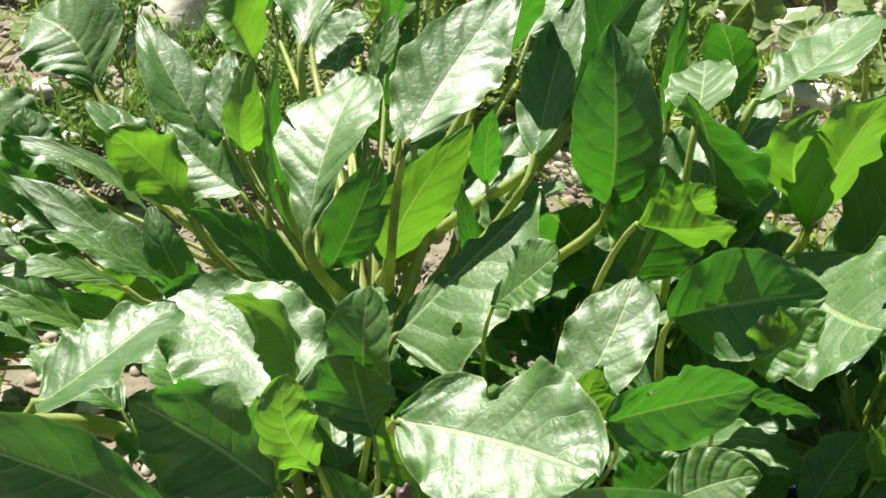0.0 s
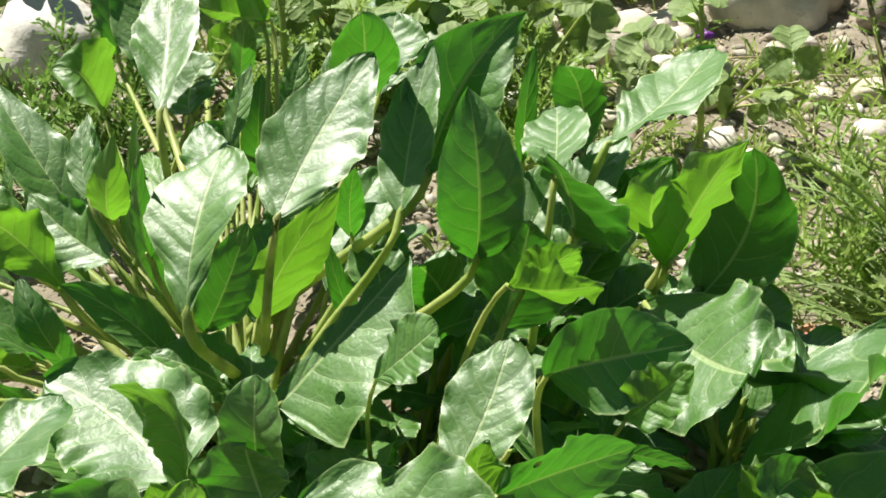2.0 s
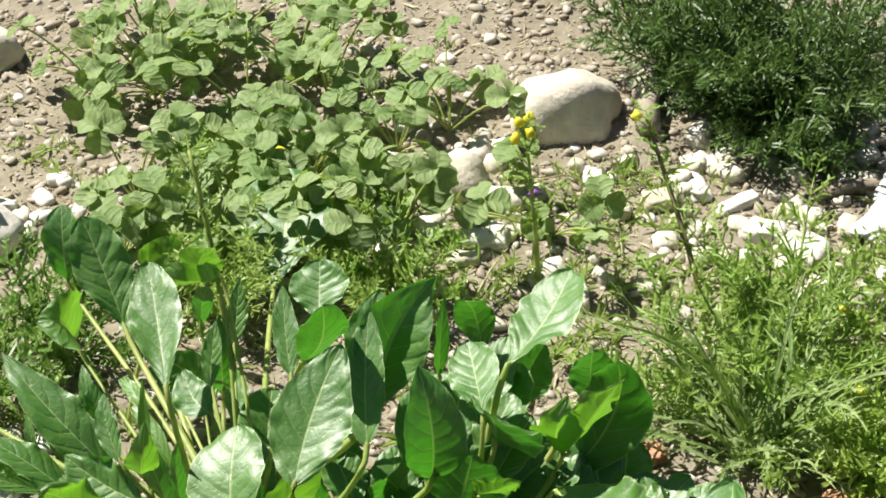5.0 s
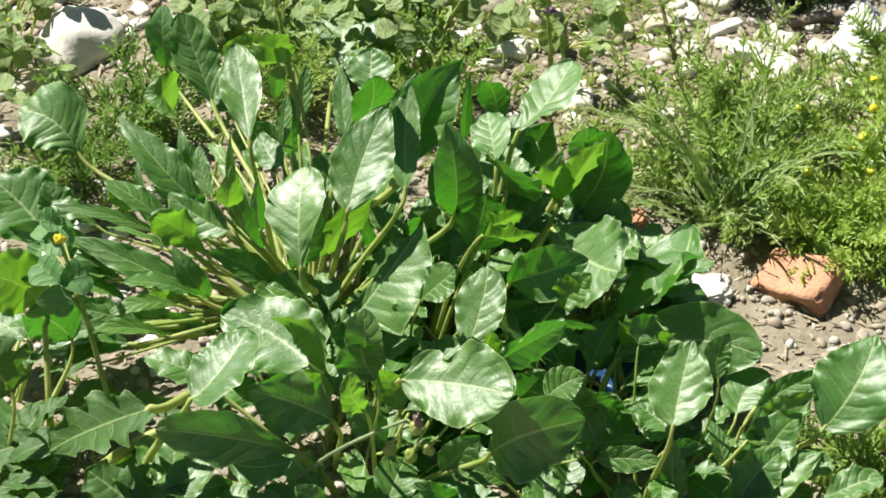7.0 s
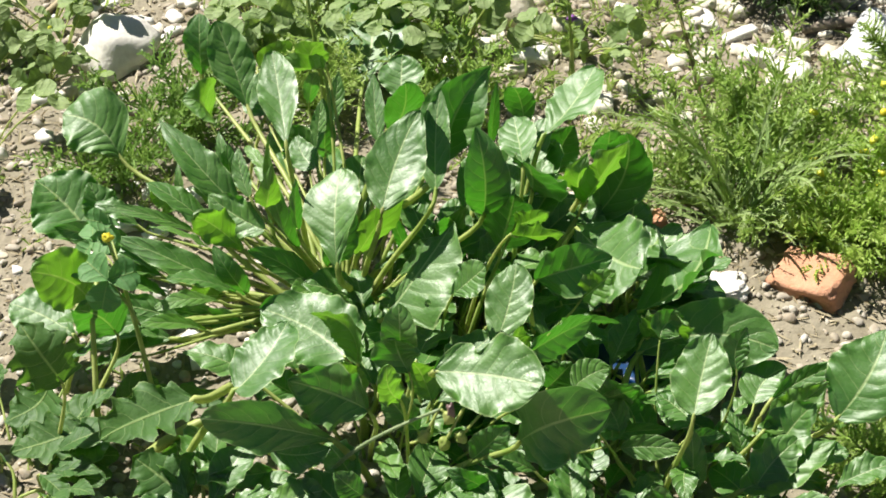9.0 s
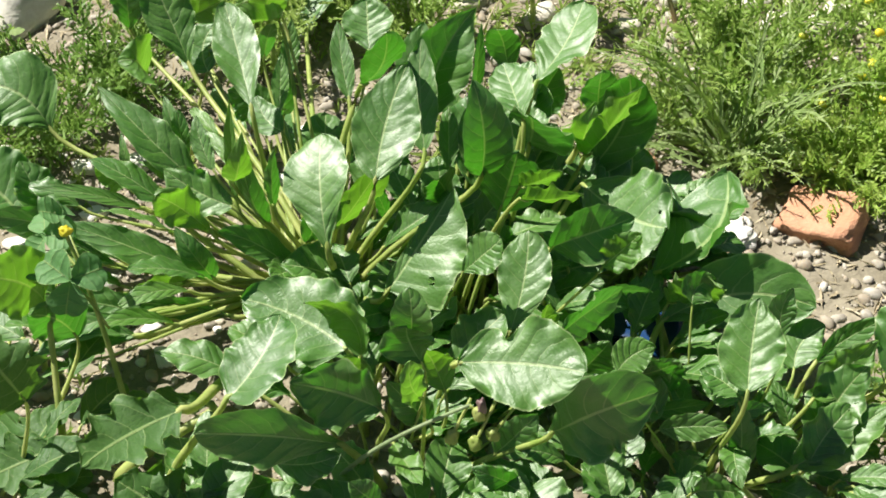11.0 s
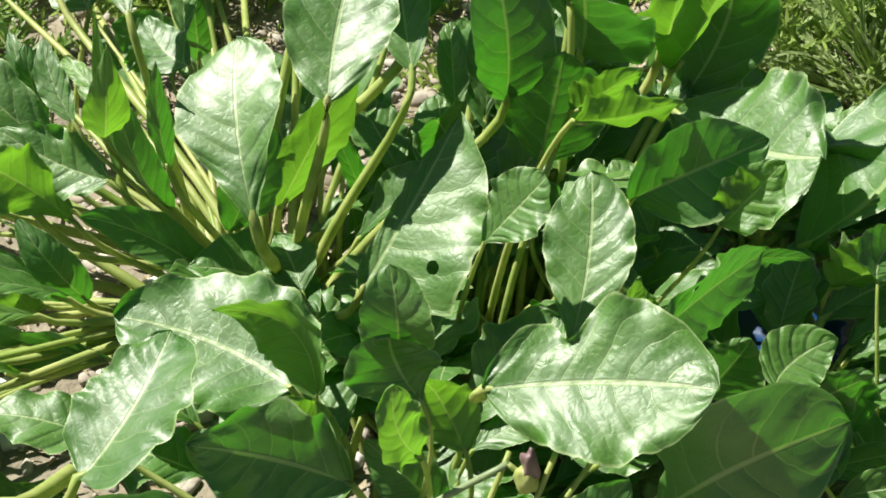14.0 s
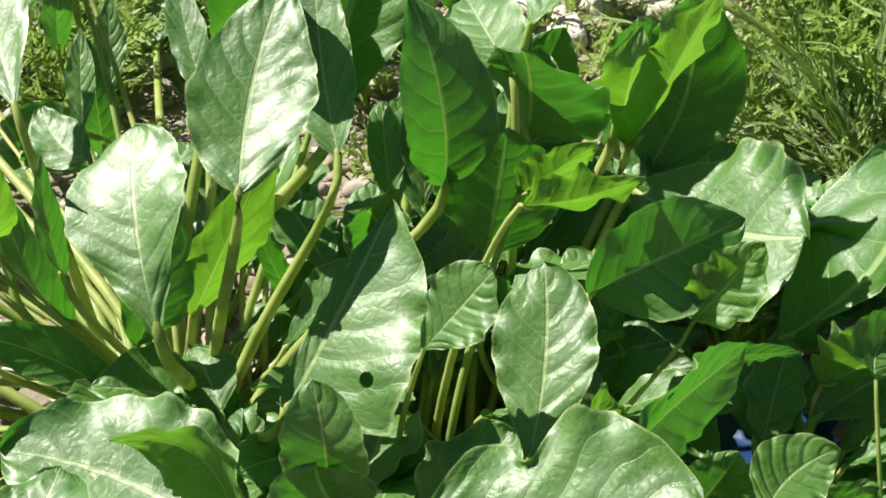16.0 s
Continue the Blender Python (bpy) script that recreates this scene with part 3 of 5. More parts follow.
def weed_stalk(points, seed, label, r0=0.0022, tuft=0.024, buds=0, material=None, n=16):
    """A single upright stalk with thread leaves along it and a tuft or buds on top."""
    rnd = random.Random(seed)
    e = thing("weed_stalk", label, "plant", "weed stalks")
    p = [Vector(q) for q in points]
    path = bezier(*p, 16)
    v, f = tube(path, [r0 * (1 - 0.55 * q / 16) for q in range(17)], 6)
    stem = mesh_object("stem", v, f, material or PETIOLE, e)
    verts, faces = [], []

    def blade(a, b, w):
        s = (b - a).cross(Vector((rnd.uniform(-1, 1), rnd.uniform(-1, 1), 1.0))).normalized() * w
        o = len(verts)
        k = a.lerp(b, 0.55)
        verts.extend((a - s * 0.5, a + s * 0.5, k + s, b, k - s))
        faces.append((o, o + 1, o + 2, o + 3, o + 4))

    for q in range(n):
        tq = (0.25 + 0.75 * q / (n - 1)) ** 0.8
        k = min(15, int(tq * 16))
        base = path[k].lerp(path[k + 1], tq * 16 - k)
        for _ in range(2 if tq < 0.75 else 4):
            dr = Vector((rnd.gauss(0, 1), rnd.gauss(0, 1), rnd.uniform(0.0, 1.3))).normalized()
            ll = rnd.uniform(0.5, 1.1) * tuft
            end = base + dr * ll
            blade(base, end, 0.0007)
            for h in (0.3, 0.45, 0.6, 0.75, 0.88):
                for sg in (-1, 1):
                    a = base.lerp(end, h)
                    o2 = (dr + dr.cross(Vector((0.2, 0.1, 1))).normalized() * sg * 1.1 + Vector((rnd.gauss(0, .2), rnd.gauss(0, .2), rnd.gauss(0, .2)))).normalized()
                    blade(a, a + o2 * ll * 0.33 * (1.2 - h), 0.0007)
    mesh_object("foliage", verts, faces, FEATHER, stem, smooth=False)
    for i in range(buds):
        vs, fs = rock_verts(0.0034, 0.0034, 0.0036, i * 5.1 + seed, 0.4, 2)
        bud = mesh_object("bud", vs, fs, YELLOW, stem)
        bud.location = path[16] + Vector((rnd.uniform(-.008, .008), rnd.uniform(-.008, .008), rnd.uniform(-.004, .006)))
    return e


def clover_plant(x, y, count, label, seed, size=(0.008, 0.013), spread=0.05, height=(0.02, 0.06), yellow=0):
    rnd = random.Random(seed)
    e = thing("clover_plant", label, "clover", "clover plants")
    for i in range(count):
        az, d = rnd.uniform(0, 6.28), spread * math.sqrt(rnd.random())
        head = Vector((x + math.cos(az) * d, y + math.sin(az) * d, 0))
        head.z = ground_z(head.x, head.y) + rnd.uniform(*height)
        clover_leaf(e, Vector((x, y, ground_z(x, y) - 0.002)), head, rnd.uniform(*size), rnd)
    for i in range(yellow):
        vs, fs = rock_verts(0.004, 0.004, 0.003, i + seed, 0.2, 2)
        fl = mesh_object("flower_head", vs, fs, YELLOW, e)
        fl.location = (x + rnd.uniform(-.02, .02), y + rnd.uniform(-.02, .02), ground_z(x, y) + height[1] * 0.8)
    return e


def clover_leaf(parent, foot, head, r, rnd, tilt=0.5, material=None, face=(0.0, -0.25)):
    """One leaf of three inverse-heart leaflets on a thin stalk."""
    verts, faces, uvs = [], [], []
    nz = Vector((rnd.gauss(face[0], tilt), rnd.gauss(face[1], tilt), 1)).normalized()
    ax = nz.orthogonal().normalized()
    ay = nz.cross(ax)
    w0 = rnd.uniform(0, 6.28)
    for k in range(3):
        w = w0 + k * 2.094
        d = ax * math.cos(w) + ay * math.sin(w)
        s = nz.cross(d)
        cup = rnd.uniform(0.05, 0.35)
        o = len(verts)
        ni, nj = 7, 6
        for i in range(ni + 1):
            t = i / ni
            half = r * 0.62 * (math.sin(math.pi * min(1, t * 0.60 + 0.03)) ** 0.9)
            for j in range(nj + 1):
                u = 2 * j / nj - 1
                dent = 0.16 * r * math.exp(-(u / 0.35) ** 2) * t ** 3 + 0.36 * r * abs(u) ** 2.5 * t ** 2
                verts.append(head + d * (t * r * 1.15 - dent) + s * (u * half) + nz * (cup * r * abs(u) * 0.8 - 0.25 * r * t * t))
                uvs.append((j / nj, t))
        for i in range(ni):
            for j in range(nj):
                a = o + i * (nj + 1) + j
                faces.append((a, a + 1, a + nj + 2, a + nj + 1))
    lf = mesh_object("trefoil_leaf", verts, faces, material or CLOVER, parent, uvs)
    mid = foot.lerp(head, 0.5) + Vector((0, 0, (head - foot).length * 0.15))
    v, f = tube(bezier(foot, foot.lerp(mid, 0.6), mid, head, 6), [0.0008] * 7, 5)
    mesh_object("stalk", v, f, PETIOLE, lf)
    return lf


# rosette of pinnate grey leaves beside the brick
def pinnate_leaf(parent, foot, az, el, ln, rnd, droop=0.35):
    """An arching leaf cut to the midrib into narrow forward lobes."""
    d = Vector((math.cos(az) * math.cos(el), math.sin(az) * math.cos(el), math.sin(el)))
    flat = Vector((math.cos(az), math.sin(az), 0))
    bow = flat.cross(Vector((0, 0, 1))) * ln * rnd.uniform(-0.65, 0.65)
    end = foot + d * ln + Vector((0, 0, -droop * ln * math.cos(el))) + bow
    end.z = max(end.z, ground_z(end.x, end.y) + 0.004)
    path = bezier(foot, foot + d * ln * 0.35, foot + d * ln * 0.72 + bow * 0.3, end, 14)
    verts, faces, uvs = [], [], []
    side0 = d.cross(Vector((0, 0, 1))).normalized()
    roll = rnd.uniform(-0.6, 0.6)
    for i, p in enumerate(path):
        tan = (path[min(i + 1, 14)] - path[max(i - 1, 0)]).normalized()
        s = (side0 - tan * side0.dot(tan)).normalized()
        s = s * math.cos(roll) + tan.cross(s) * math.sin(roll)
        w = 0.0006 + 0.0008 * math.sin(math.pi * min(1, i / 13))
        verts += [p - s * w, p + tan.cross(s) * 0.0004, p + s * w * 1.0]
        uvs += [(0.2, i / 14), (0.5, i / 14), (0.8, i / 14)]
        if i:
            o = (i - 1) * 3
            faces += [(o, o + 1, o + 4, o + 3), (o + 1, o + 2, o + 5, o + 4)]
    for i in range(3, 14):
        if rnd.random() < 0.30:
            continue
        p = path[i]
        tan = (path[min(i + 1, 14)] - path[i - 1]).normalized()
        s = (side0 - tan * side0.dot(tan)).normalized()
        s = s * math.cos(roll) + tan.cross(s) * math.sin(roll)
        for sg in (-1, 1):
            if rnd.random() < 0.15:
                continue
            size = ln * rnd.uniform(0.05, 0.15) * (0.45 + 0.75 * math.sin(math.pi * (i - 1) / 14))
            out = (s * sg * rnd.uniform(0.5, 1.1) + tan * rnd.uniform(0.6, 1.4) + tan.cross(s) * rnd.uniform(-0.6, 0.7)).normalized()
            wd = tan * rnd.uniform(0.0005, 0.0013)
            o = len(verts)
            curl = tan.cross(s) * size * rnd.uniform(-0.35, 0.25)
            a, b, c = p + s * sg * 0.0008, p + out * size * 0.55, p + out * size + tan * size * 0.3 + curl
            verts += [a - wd, a + wd, b + wd, c, b - wd]
            uvs += [(0.4, 0.3), (0.6, 0.3), (0.9, 0.6), (0.95, 0.9), (0.9, 0.5)]
            faces.append((o, o + 1, o + 2, o + 3, o + 4))
            for _ in range(rnd.randint(0, 2)):
                t2 = (out + tan * rnd.uniform(-0.8, 1.3) + curl.normalized() * rnd.uniform(-0.5, 0.5)).normalized() * size * rnd.uniform(0.3, 0.5)
                q = a.lerp(b, rnd.uniform(0.4, 1.0))
                o = len(verts)
                verts += [q - wd * 0.6, q + wd * 0.6, q + t2]
                uvs += [(0.8, 0.5), (0.8, 0.6), (0.95, 0.9)]
                faces.append((o, o + 1, o + 2))
    return mesh_object("pinnate_leaf", verts, faces, SAGE, parent, uvs)


SAGE = leaf_material("sage_green_leaf", (0.210, 0.340, 0.085), (0.430, 0.530, 0.230), (0.32, 0.50, 0.07), gloss=0.6, veins=6.0, amount=0.40, spec=0.3, vein_col=(0.40, 0.46, 0.28))
sage = thing("rosette_weed", "grey-green rosette weed with narrow divided leaves over a brick", "plant")
srnd = random.Random(41)
scrown = Vector((0.287, 0.104, ground_z(0.287, 0.104) + 0.002))
for i in range(84):
    az = radians(srnd.uniform(-25, 200))
    el = radians(srnd.uniform(12, 72))
    if i > 70:
        az, el = radians(srnd.uniform(200, 335)), radians(srnd.uniform(35, 60))
    ln = srnd.uniform(0.05, 0.135) if i < 71 else srnd.uniform(0.04, 0.07)
    off = Vector((srnd.gauss(0, 0.006), srnd.gauss(0, 0.006), 0))
    pinnate_leaf(sage, scrown + off, az, el, ln, srnd, srnd.uniform(0.05, 0.75))
pinnate_leaf(sage, scrown, radians(-38), radians(38), 0.088, srnd, 0.35)
pinnate_leaf(sage, scrown, radians(-52), radians(48), 0.10, srnd, 0.45)
pinnate_leaf(sage, scrown, radians(-20), radians(45), 0.10, srnd, 0.4)
pinnate_leaf(sage, scrown, radians(-42), radians(58), 0.125, srnd, 0.3)
pinnate_leaf(sage, scrown, radians(-30), radians(55), 0.12, srnd, 0.3)
pinnate_leaf(sage, scrown, radians(-75), radians(40), 0.075, srnd, 0.5)
LIME = stem_material("yellow_green_feathery", (0.240, 0.410, 0.050), (0.450, 0.570, 0.140), 0.5)
feathery_plant(0.385, 0.075, 12, "yellow-green feathery weed with yellow flower heads beside a brick", (0.04, 0.08), 51, LIME, 1.0, 0.9, (0.0, 0.0), (0.3, 1.1), 6)
feathery_plant(0.405, 0.110, 12, "bright feathery weed with yellow flower heads", (0.05, 0.09), 52, LIME, 1.0, 0.9, (0, 0), (0.25, 1.1), 5)
feathery_plant(0.300, 0.160, 10, "feathery green weed growing from stony soil", (0.06, 0.12), 53, FEATHER, 1.0, 0.9, (0.0, 0.05), (0.4, 1.2), 0)
feathery_plant(0.262, 0.150, 7, "feathery green weed growing from stony soil", (0.06, 0.11), 11, FEATHER, 1.0, 1.0, (0.0, 0.10), (0.5, 1.2), 0)
feathery_plant(0.325, 0.205, 13, "feathery green weed growing from stony soil", (0.06, 0.12), 12, FEATHER, 1.0, 1.1, (-0.05, 0.05), (0.5, 1.2), 0)
feathery_plant(0.358, 0.092, 10, "yellow-green feathery weed with yellow flower heads beside a brick", (0.045, 0.085), 33, LIME, 1.0, 0.9, (-0.03, 0.0), (0.3, 1.1), 5)
feathery_plant(0.425, 0.150, 11, "bright feathery weed with yellow flower heads", (0.06, 0.11), 13, LIME, 1.0, 1.0, (0, 0), (0.25, 1.2), 7)
feathery_plant(0.455, 0.270, 12, "dark green feathery weed on stony soil", (0.06, 0.11), 14)
# darker copy of the feathery green: the bush's shade is put into its colour
SHADY = stem_material("shaded_feathery_green", (0.050, 0.105, 0.020), (0.120, 0.200, 0.042), 0.35)
feathery_plant(0.375, 0.452, 18, "bushy feathery weed, its deep shade painted as dark green", (0.05, 0.11), 37, SHADY, 1.0, 1.2)
feathery_plant(0.325, 0.520, 18, "bushy feathery weed, its deep shade painted as dark green", (0.06, 0.13), 38, SHADY, 1.0, 1.2)
feathery_plant(0.360, 0.500, 22, "bushy feathery weed, its deep shade painted as dark green", (0.07, 0.15), 15, SHADY, 1.0, 1.3)
feathery_plant(0.420, 0.560, 16, "bushy feathery weed, its deep shade painted as dark green", (0.07, 0.14), 35, SHADY, 1.0, 1.3)
feathery_plant(0.330, 0.580, 16, "bushy feathery weed, its deep shade painted as dark green", (0.07, 0.14), 36, SHADY, 1.0, 1.3)
feathery_plant(-0.185, 0.165, 9, "fine feathery green weed between broad leaves", (0.06, 0.10), 16, THREAD, 1.0, 1.0, (0.03, 0), (0.5, 1.3))
feathery_plant(-0.135, 0.225, 10, "fine feathery green weed between broad leaves", (0.06, 0.10), 17, THREAD, 1.0, 0.9, (0, 0), (0.5, 1.3))
feathery_plant(-0.030, 0.260, 9, "fine feathery green weed behind broad leaves", (0.05, 0.09), 18, None, 1.0, 0.9, (0, 0), (0.5, 1.3))
feathery_plant(0.075, 0.255, 9, "fine feathery green weed behind broad leaves", (0.05, 0.08), 19, None, 1.0, 0.9, (0, 0), (0.5, 1.3))
feathery_plant(0.355, -0.150, 12, "small bright feathery weed at the edge of the leaves", (0.04, 0.07), 20)
weed_stalk([(-0.021, 0.170, 0), (-0.022, 0.172, 0.06), (-0.03, 0.195, 0.11), (-0.040, 0.216, 0.155)], 1, "tall green weed stalk with a feathery top", 0.0026)
weed_stalk([(0.279, 0.220, 0), (0.272, 0.235, 0.04), (0.255, 0.28, 0.08), (0.242, 0.311, 0.115)], 2, "reddish weed stalk with a yellow-green bud", 0.0024, 0.016, 1, REDDISH)
weed_stalk([(0.174, 0.280, 0), (0.172, 0.283, 0.04), (0.168, 0.29, 0.08), (0.164, 0.299, 0.11)], 3, "upright weed stalk with yellow-green buds", 0.0022, 0.016, 4)
weed_stalk([(-0.085, 0.150, 0), (-0.08, 0.16, 0.04), (-0.06, 0.18, 0.08), (-0.045, 0.20, 0.10)], 4, "thin weed stalk leaning between leaves", 0.0016, 0.012, 0)

# tall trefoil stalk with a yellow flower, beside the rosette
tall = thing("clover_plant", "tall blue-green trefoil with a small yellow flower on a thick stalk", "clover", "clover plants")
tv, tf = tube(bezier(Vector((-0.120, -0.110, -0.004)), Vector((-0.122, -0.110, 0.04)), Vector((-0.128, -0.100, 0.09)), Vector((-0.145, -0.074, 0.133)), 12), [0.0021 - 0.0009 * i / 12 for i in range(13)], 7)
mesh_object("stem", tv, tf, PETIOLE, tall)
trnd = random.Random(77)
clover_leaf(tall, Vector((-0.126, -0.102, 0.085)), Vector((-0.143, -0.098, 0.120)), 0.0185, trnd, 0.08, TREFOIL, (0.1, -0.9))
clover_leaf(tall, Vector((-0.135, -0.090, 0.11)), Vector((-0.158, -0.060, 0.120)), 0.016, trnd, 0.5, TREFOIL)
clover_leaf(tall, Vector((-0.135, -0.090, 0.11)), Vector((-0.150, -0.050, 0.125)), 0.015, trnd, 0.6, TREFOIL)
clover_leaf(tall, Vector((-0.135, -0.090, 0.11)), Vector((-0.170, -0.075, 0.115)), 0.015, trnd, 0.6, TREFOIL)
tv, tf = rock_verts(0.0034, 0.0028, 0.0024, 6.0, 0.5, 3)
mesh_object("flower_head", tv, tf, YELLOW, tall).location = (-0.145, -0.074, 0.135)

# clover behind, and single stalks
patch = random.Random(21)
for i in range(29):
    x, y = patch.uniform(-0.16, 0.19), patch.uniform(0.31, 0.64)
    if i > 24:
        x, y = patch.uniform(-0.34, -0.16), patch.uniform(0.16, 0.40)
    if math.hypot(x + 0.213, y - 0.325) < 0.085 or math.hypot(x - 0.212, y - 0.48) < 0.08:
        x -= 0.1
    if math.hypot(x - 0.140, y - 0.380) < 0.06:
        x -= 0.11
    clover_plant(x, y, patch.randint(6, 10), "grey-green clover with trefoil leaves on pale soil", 100 + i, (0.010, 0.018), 0.062, (0.010, 0.065), 1 if i % 7 == 0 else 0)

for i in range(6):
    clover_plant(patch.uniform(-0.12, 0.09), patch.uniform(0.30, 0.42), patch.randint(7, 11), "grey-green clover with trefoil leaves on pale soil", 300 + i, (0.012, 0.020), 0.05, (0.02, 0.07))


def sprouts(count, seed, x0, x1, y0, y1, tall, label):
    """Seedlings and grass-like shoots, each a few narrow blades."""
    rnd = random.Random(seed)
    verts, faces = [], []
    for _ in range(count):
        x, y = rnd.uniform(x0, x1), rnd.uniform(y0, y1)
        if noise.noise((x * 12, y * 12, seed)) < -0.05:
            continue
        g = Vector((x, y, ground_z(x, y) - 0.001))
        for _ in range(rnd.randint(3, 7)):
            d = Vector((rnd.gauss(0, 1), rnd.gauss(0, 1), rnd.uniform(0.5, 2.2))).normalized()
            ln = rnd.uniform(*tall)
            side = d.cross(Vector((rnd.uniform(-1, 1), rnd.uniform(-1, 1), 0.6))).normalized() * rnd.uniform(0.0004, 0.0013)
            a, b = g + d * ln * 0.5, g + d * ln + Vector((0, 0, -ln * 0.25))
            o = len(verts)
            verts += [g - side * 0.5, g + side * 0.5, a + side, b, a - side]
            faces.append((o, o + 1, o + 2, o + 3, o + 4))
    return tagged(mesh_object("seedlings", verts, faces, FEATHER, smooth=False), label, "seedlings", kind="stuff")


sprouts(700, 5, -0.34, 0.16, 0.14, 0.62, (0.006, 0.022), "small green seedlings and narrow weed shoots on stony soil")
sprouts(900, 6, 0.08, 0.54, 0.12, 0.42, (0.008, 0.032), "small green seedlings and narrow weed shoots on stony soil")
sprouts(160, 7, -0.34, -0.14, -0.14, 0.2, (0.006, 0.02), "small green seedlings and narrow weed shoots on stony soil")


def nodding_buds():
    """A grey hairy stem with nodding buds on straight green stalks."""
    e = thing("budding_weed", "hairy grey-stemmed weed with nodding pale green buds", "plant")
    v, f = tube(bezier(Vector((-0.014, -0.165, 0.0)), Vector((0.005, -0.172, 0.045)), Vector((0.030, -0.182, 0.070)), Vector((0.066, -0.190, 0.098)), 14), [0.0015 - 0.0005 * i / 14 for i in range(15)], 7)
    stem = mesh_object("stem", v, f, SILVER, e)
    hv, hf = [], []
    rnd = random.Random(9)
    for i in range(140):
        p = Vector(v[rnd.randrange(len(v))])
        d = Vector((rnd.gauss(0, 1), rnd.gauss(0, 1), rnd.gauss(0, 1))).normalized()
        s = d.orthogonal().normalized() * 0.00008
        o = len(hv)
        hv += [p - s, p + s, p + d * 0.0028]
        hf.append((o, o + 1, o + 2))
    mesh_object("hairs", hv, hf, SILVER, stem, smooth=False)
    for (bx, by, bz), (tx, ty, tz), tip in (((0.056, -0.198, 0.083), (0.067, -0.187, 0.100), 0), ((0.068, -0.201, 0.080), (0.080, -0.190, 0.100), 0), ((0.078, -0.199, 0.084), (0.094, -0.190, 0.101), 0), ((0.071, -0.193, 0.094), (0.066, -0.190, 0.098), 1)):
        a, b = Vector((bx, by, bz)), Vector((tx, ty, tz))
        v, f = tube(bezier(b, b.lerp(a, 0.3), b.lerp(a, 0.7), a, 5), [0.0009] * 6, 6)
        st = mesh_object("flower_stalk", v, f, PETIOLE, e)
        vs, fs = rock_verts(0.0034, 0.0034, 0.0046, bx * 90, 0.35, 3)
        bud = mesh_object("bud", vs, fs, PETIOLE, st)
        bud.location = a
        if tip:
            vs, fs = rock_verts(0.0026, 0.0026, 0.0058, 3.0, 0.35, 3)
            mesh_object("petal_tip", vs, fs, FADED, bud).location = (0.001, 0.0, 0.0055)
    return e


nodding_buds()
small = thing("purple_flower", "tiny purple wildflower on a thin stem", "flower")
v, f = tube([(0.172, 0.302, 0.0), (0.172, 0.301, 0.03), (0.171, 0.299, 0.06)], [0.0008, 0.0007, 0.0006], 5)
mesh_object("stem", v, f, PETIOLE, small)
v, f = rock_verts(0.004, 0.003, 0.003, 2.2, 0.5, 2)
mesh_object("blossom", v, f, PURPLE, small).location = (0.171, 0.299, 0.061)

# ---- broad-leaved plants ----
a_plant = leafy_plant("large rosette of glossy green beet leaves on long pale stalks", 0.0, 0.0)
c_plant = leafy_plant("clump of broad glossy green leaves beside the rosette", 0.075, -0.03)
f_plant = leafy_plant("broad shiny green leaves growing low in front of the rosette", 0.035, -0.13)
r_plant = leafy_plant("low plant with broad shiny leaves on bare soil", 0.21, -0.16)
l_plant = leafy_plant("low plant with round bright green leaves", -0.20, -0.16)
g_plant = leafy_plant("low dark green leaves crowding the soil in front", 0.04, -0.225)
h_plant = leafy_plant("low dark green leaves crowding the soil in front", 0.15, -0.215)
k_plant = leafy_plant("low dark green leaves crowding the soil in front", -0.08, -0.20)
q_plant = leafy_plant("low broad leaves beside bare soil", 0.27, -0.20)
n_plant = leafy_plant("dark shaded leaves under the broad clump", 0.190, -0.010)
m_plant = leafy_plant("dark shaded leaves under the broad clump", 0.175, -0.095)
leaf(a_plant, (-0.001, -0.068, 0.105), (0.000, -0.010, 0.142), (-0.024, -0.034, 0.124), (0.014, -0.042, 0.135), "spat", fold=0.08, rib=0.54)
leaf(a_plant, (0.0325, -0.076, 0.0755), (0.0745, -0.041, 0.122), (0.046, -0.060, 0.096), (0.0735, -0.087, 0.0945), "arrow", fold=0.04, rib=0.14, hole=(0.27,0.60,0.0026))
leaf(a_plant, (0.028, -0.049, 0.136), (0.052, 0.007, 0.177), (0.016, -0.027, 0.148), (0.053, -0.030, 0.152), "oval", fold=0.10, rib=0.47)
leaf(a_plant, (0.094, -0.015, 0.105), (0.088, -0.004, 0.172), (0.080, -0.022, 0.145), (0.110, -0.015, 0.140), "oval", fold=0.25, rib=0.50)
leaf(a_plant, (0.067, 0.036, 0.110), (0.100, 0.069, 0.170), (0.059, 0.054, 0.145), (0.097, 0.053, 0.145), "lance", fold=0.30, rib=0.50, thick=1.3)
leaf(a_plant, (0.062, 0.004, 0.111), (0.065, 0.058, 0.158), (0.051, 0.038, 0.135), (0.072, 0.028, 0.136), "oval", fold=0.10, rib=0.50)
leaf(a_plant, (0.028, 0.062, 0.120), (0.042, 0.034, 0.180), (0.028, 0.039, 0.155), (0.054, 0.046, 0.155), "obov", fold=0.10, rib=0.50)
leaf(a_plant, (-0.018, -0.021, 0.040), (-0.065, -0.024, 0.083), (-0.040, -0.009, 0.070), (-0.045, -0.025, 0.060), "oval", fold=0.10, rib=0.50)
leaf(a_plant, (-0.070, -0.009, 0.030), (-0.091, -0.003, 0.070), (-0.090, -0.016, 0.060), (-0.076, -0.010, 0.060), "oval", fold=0.10, rib=0.50)
leaf(a_plant, (-0.030, -0.017, 0.092), (-0.028, -0.027, 0.147), (-0.035, -0.023, 0.120), (-0.026, -0.024, 0.121), "lance", fold=0.25, rib=0.50, wavy=True)
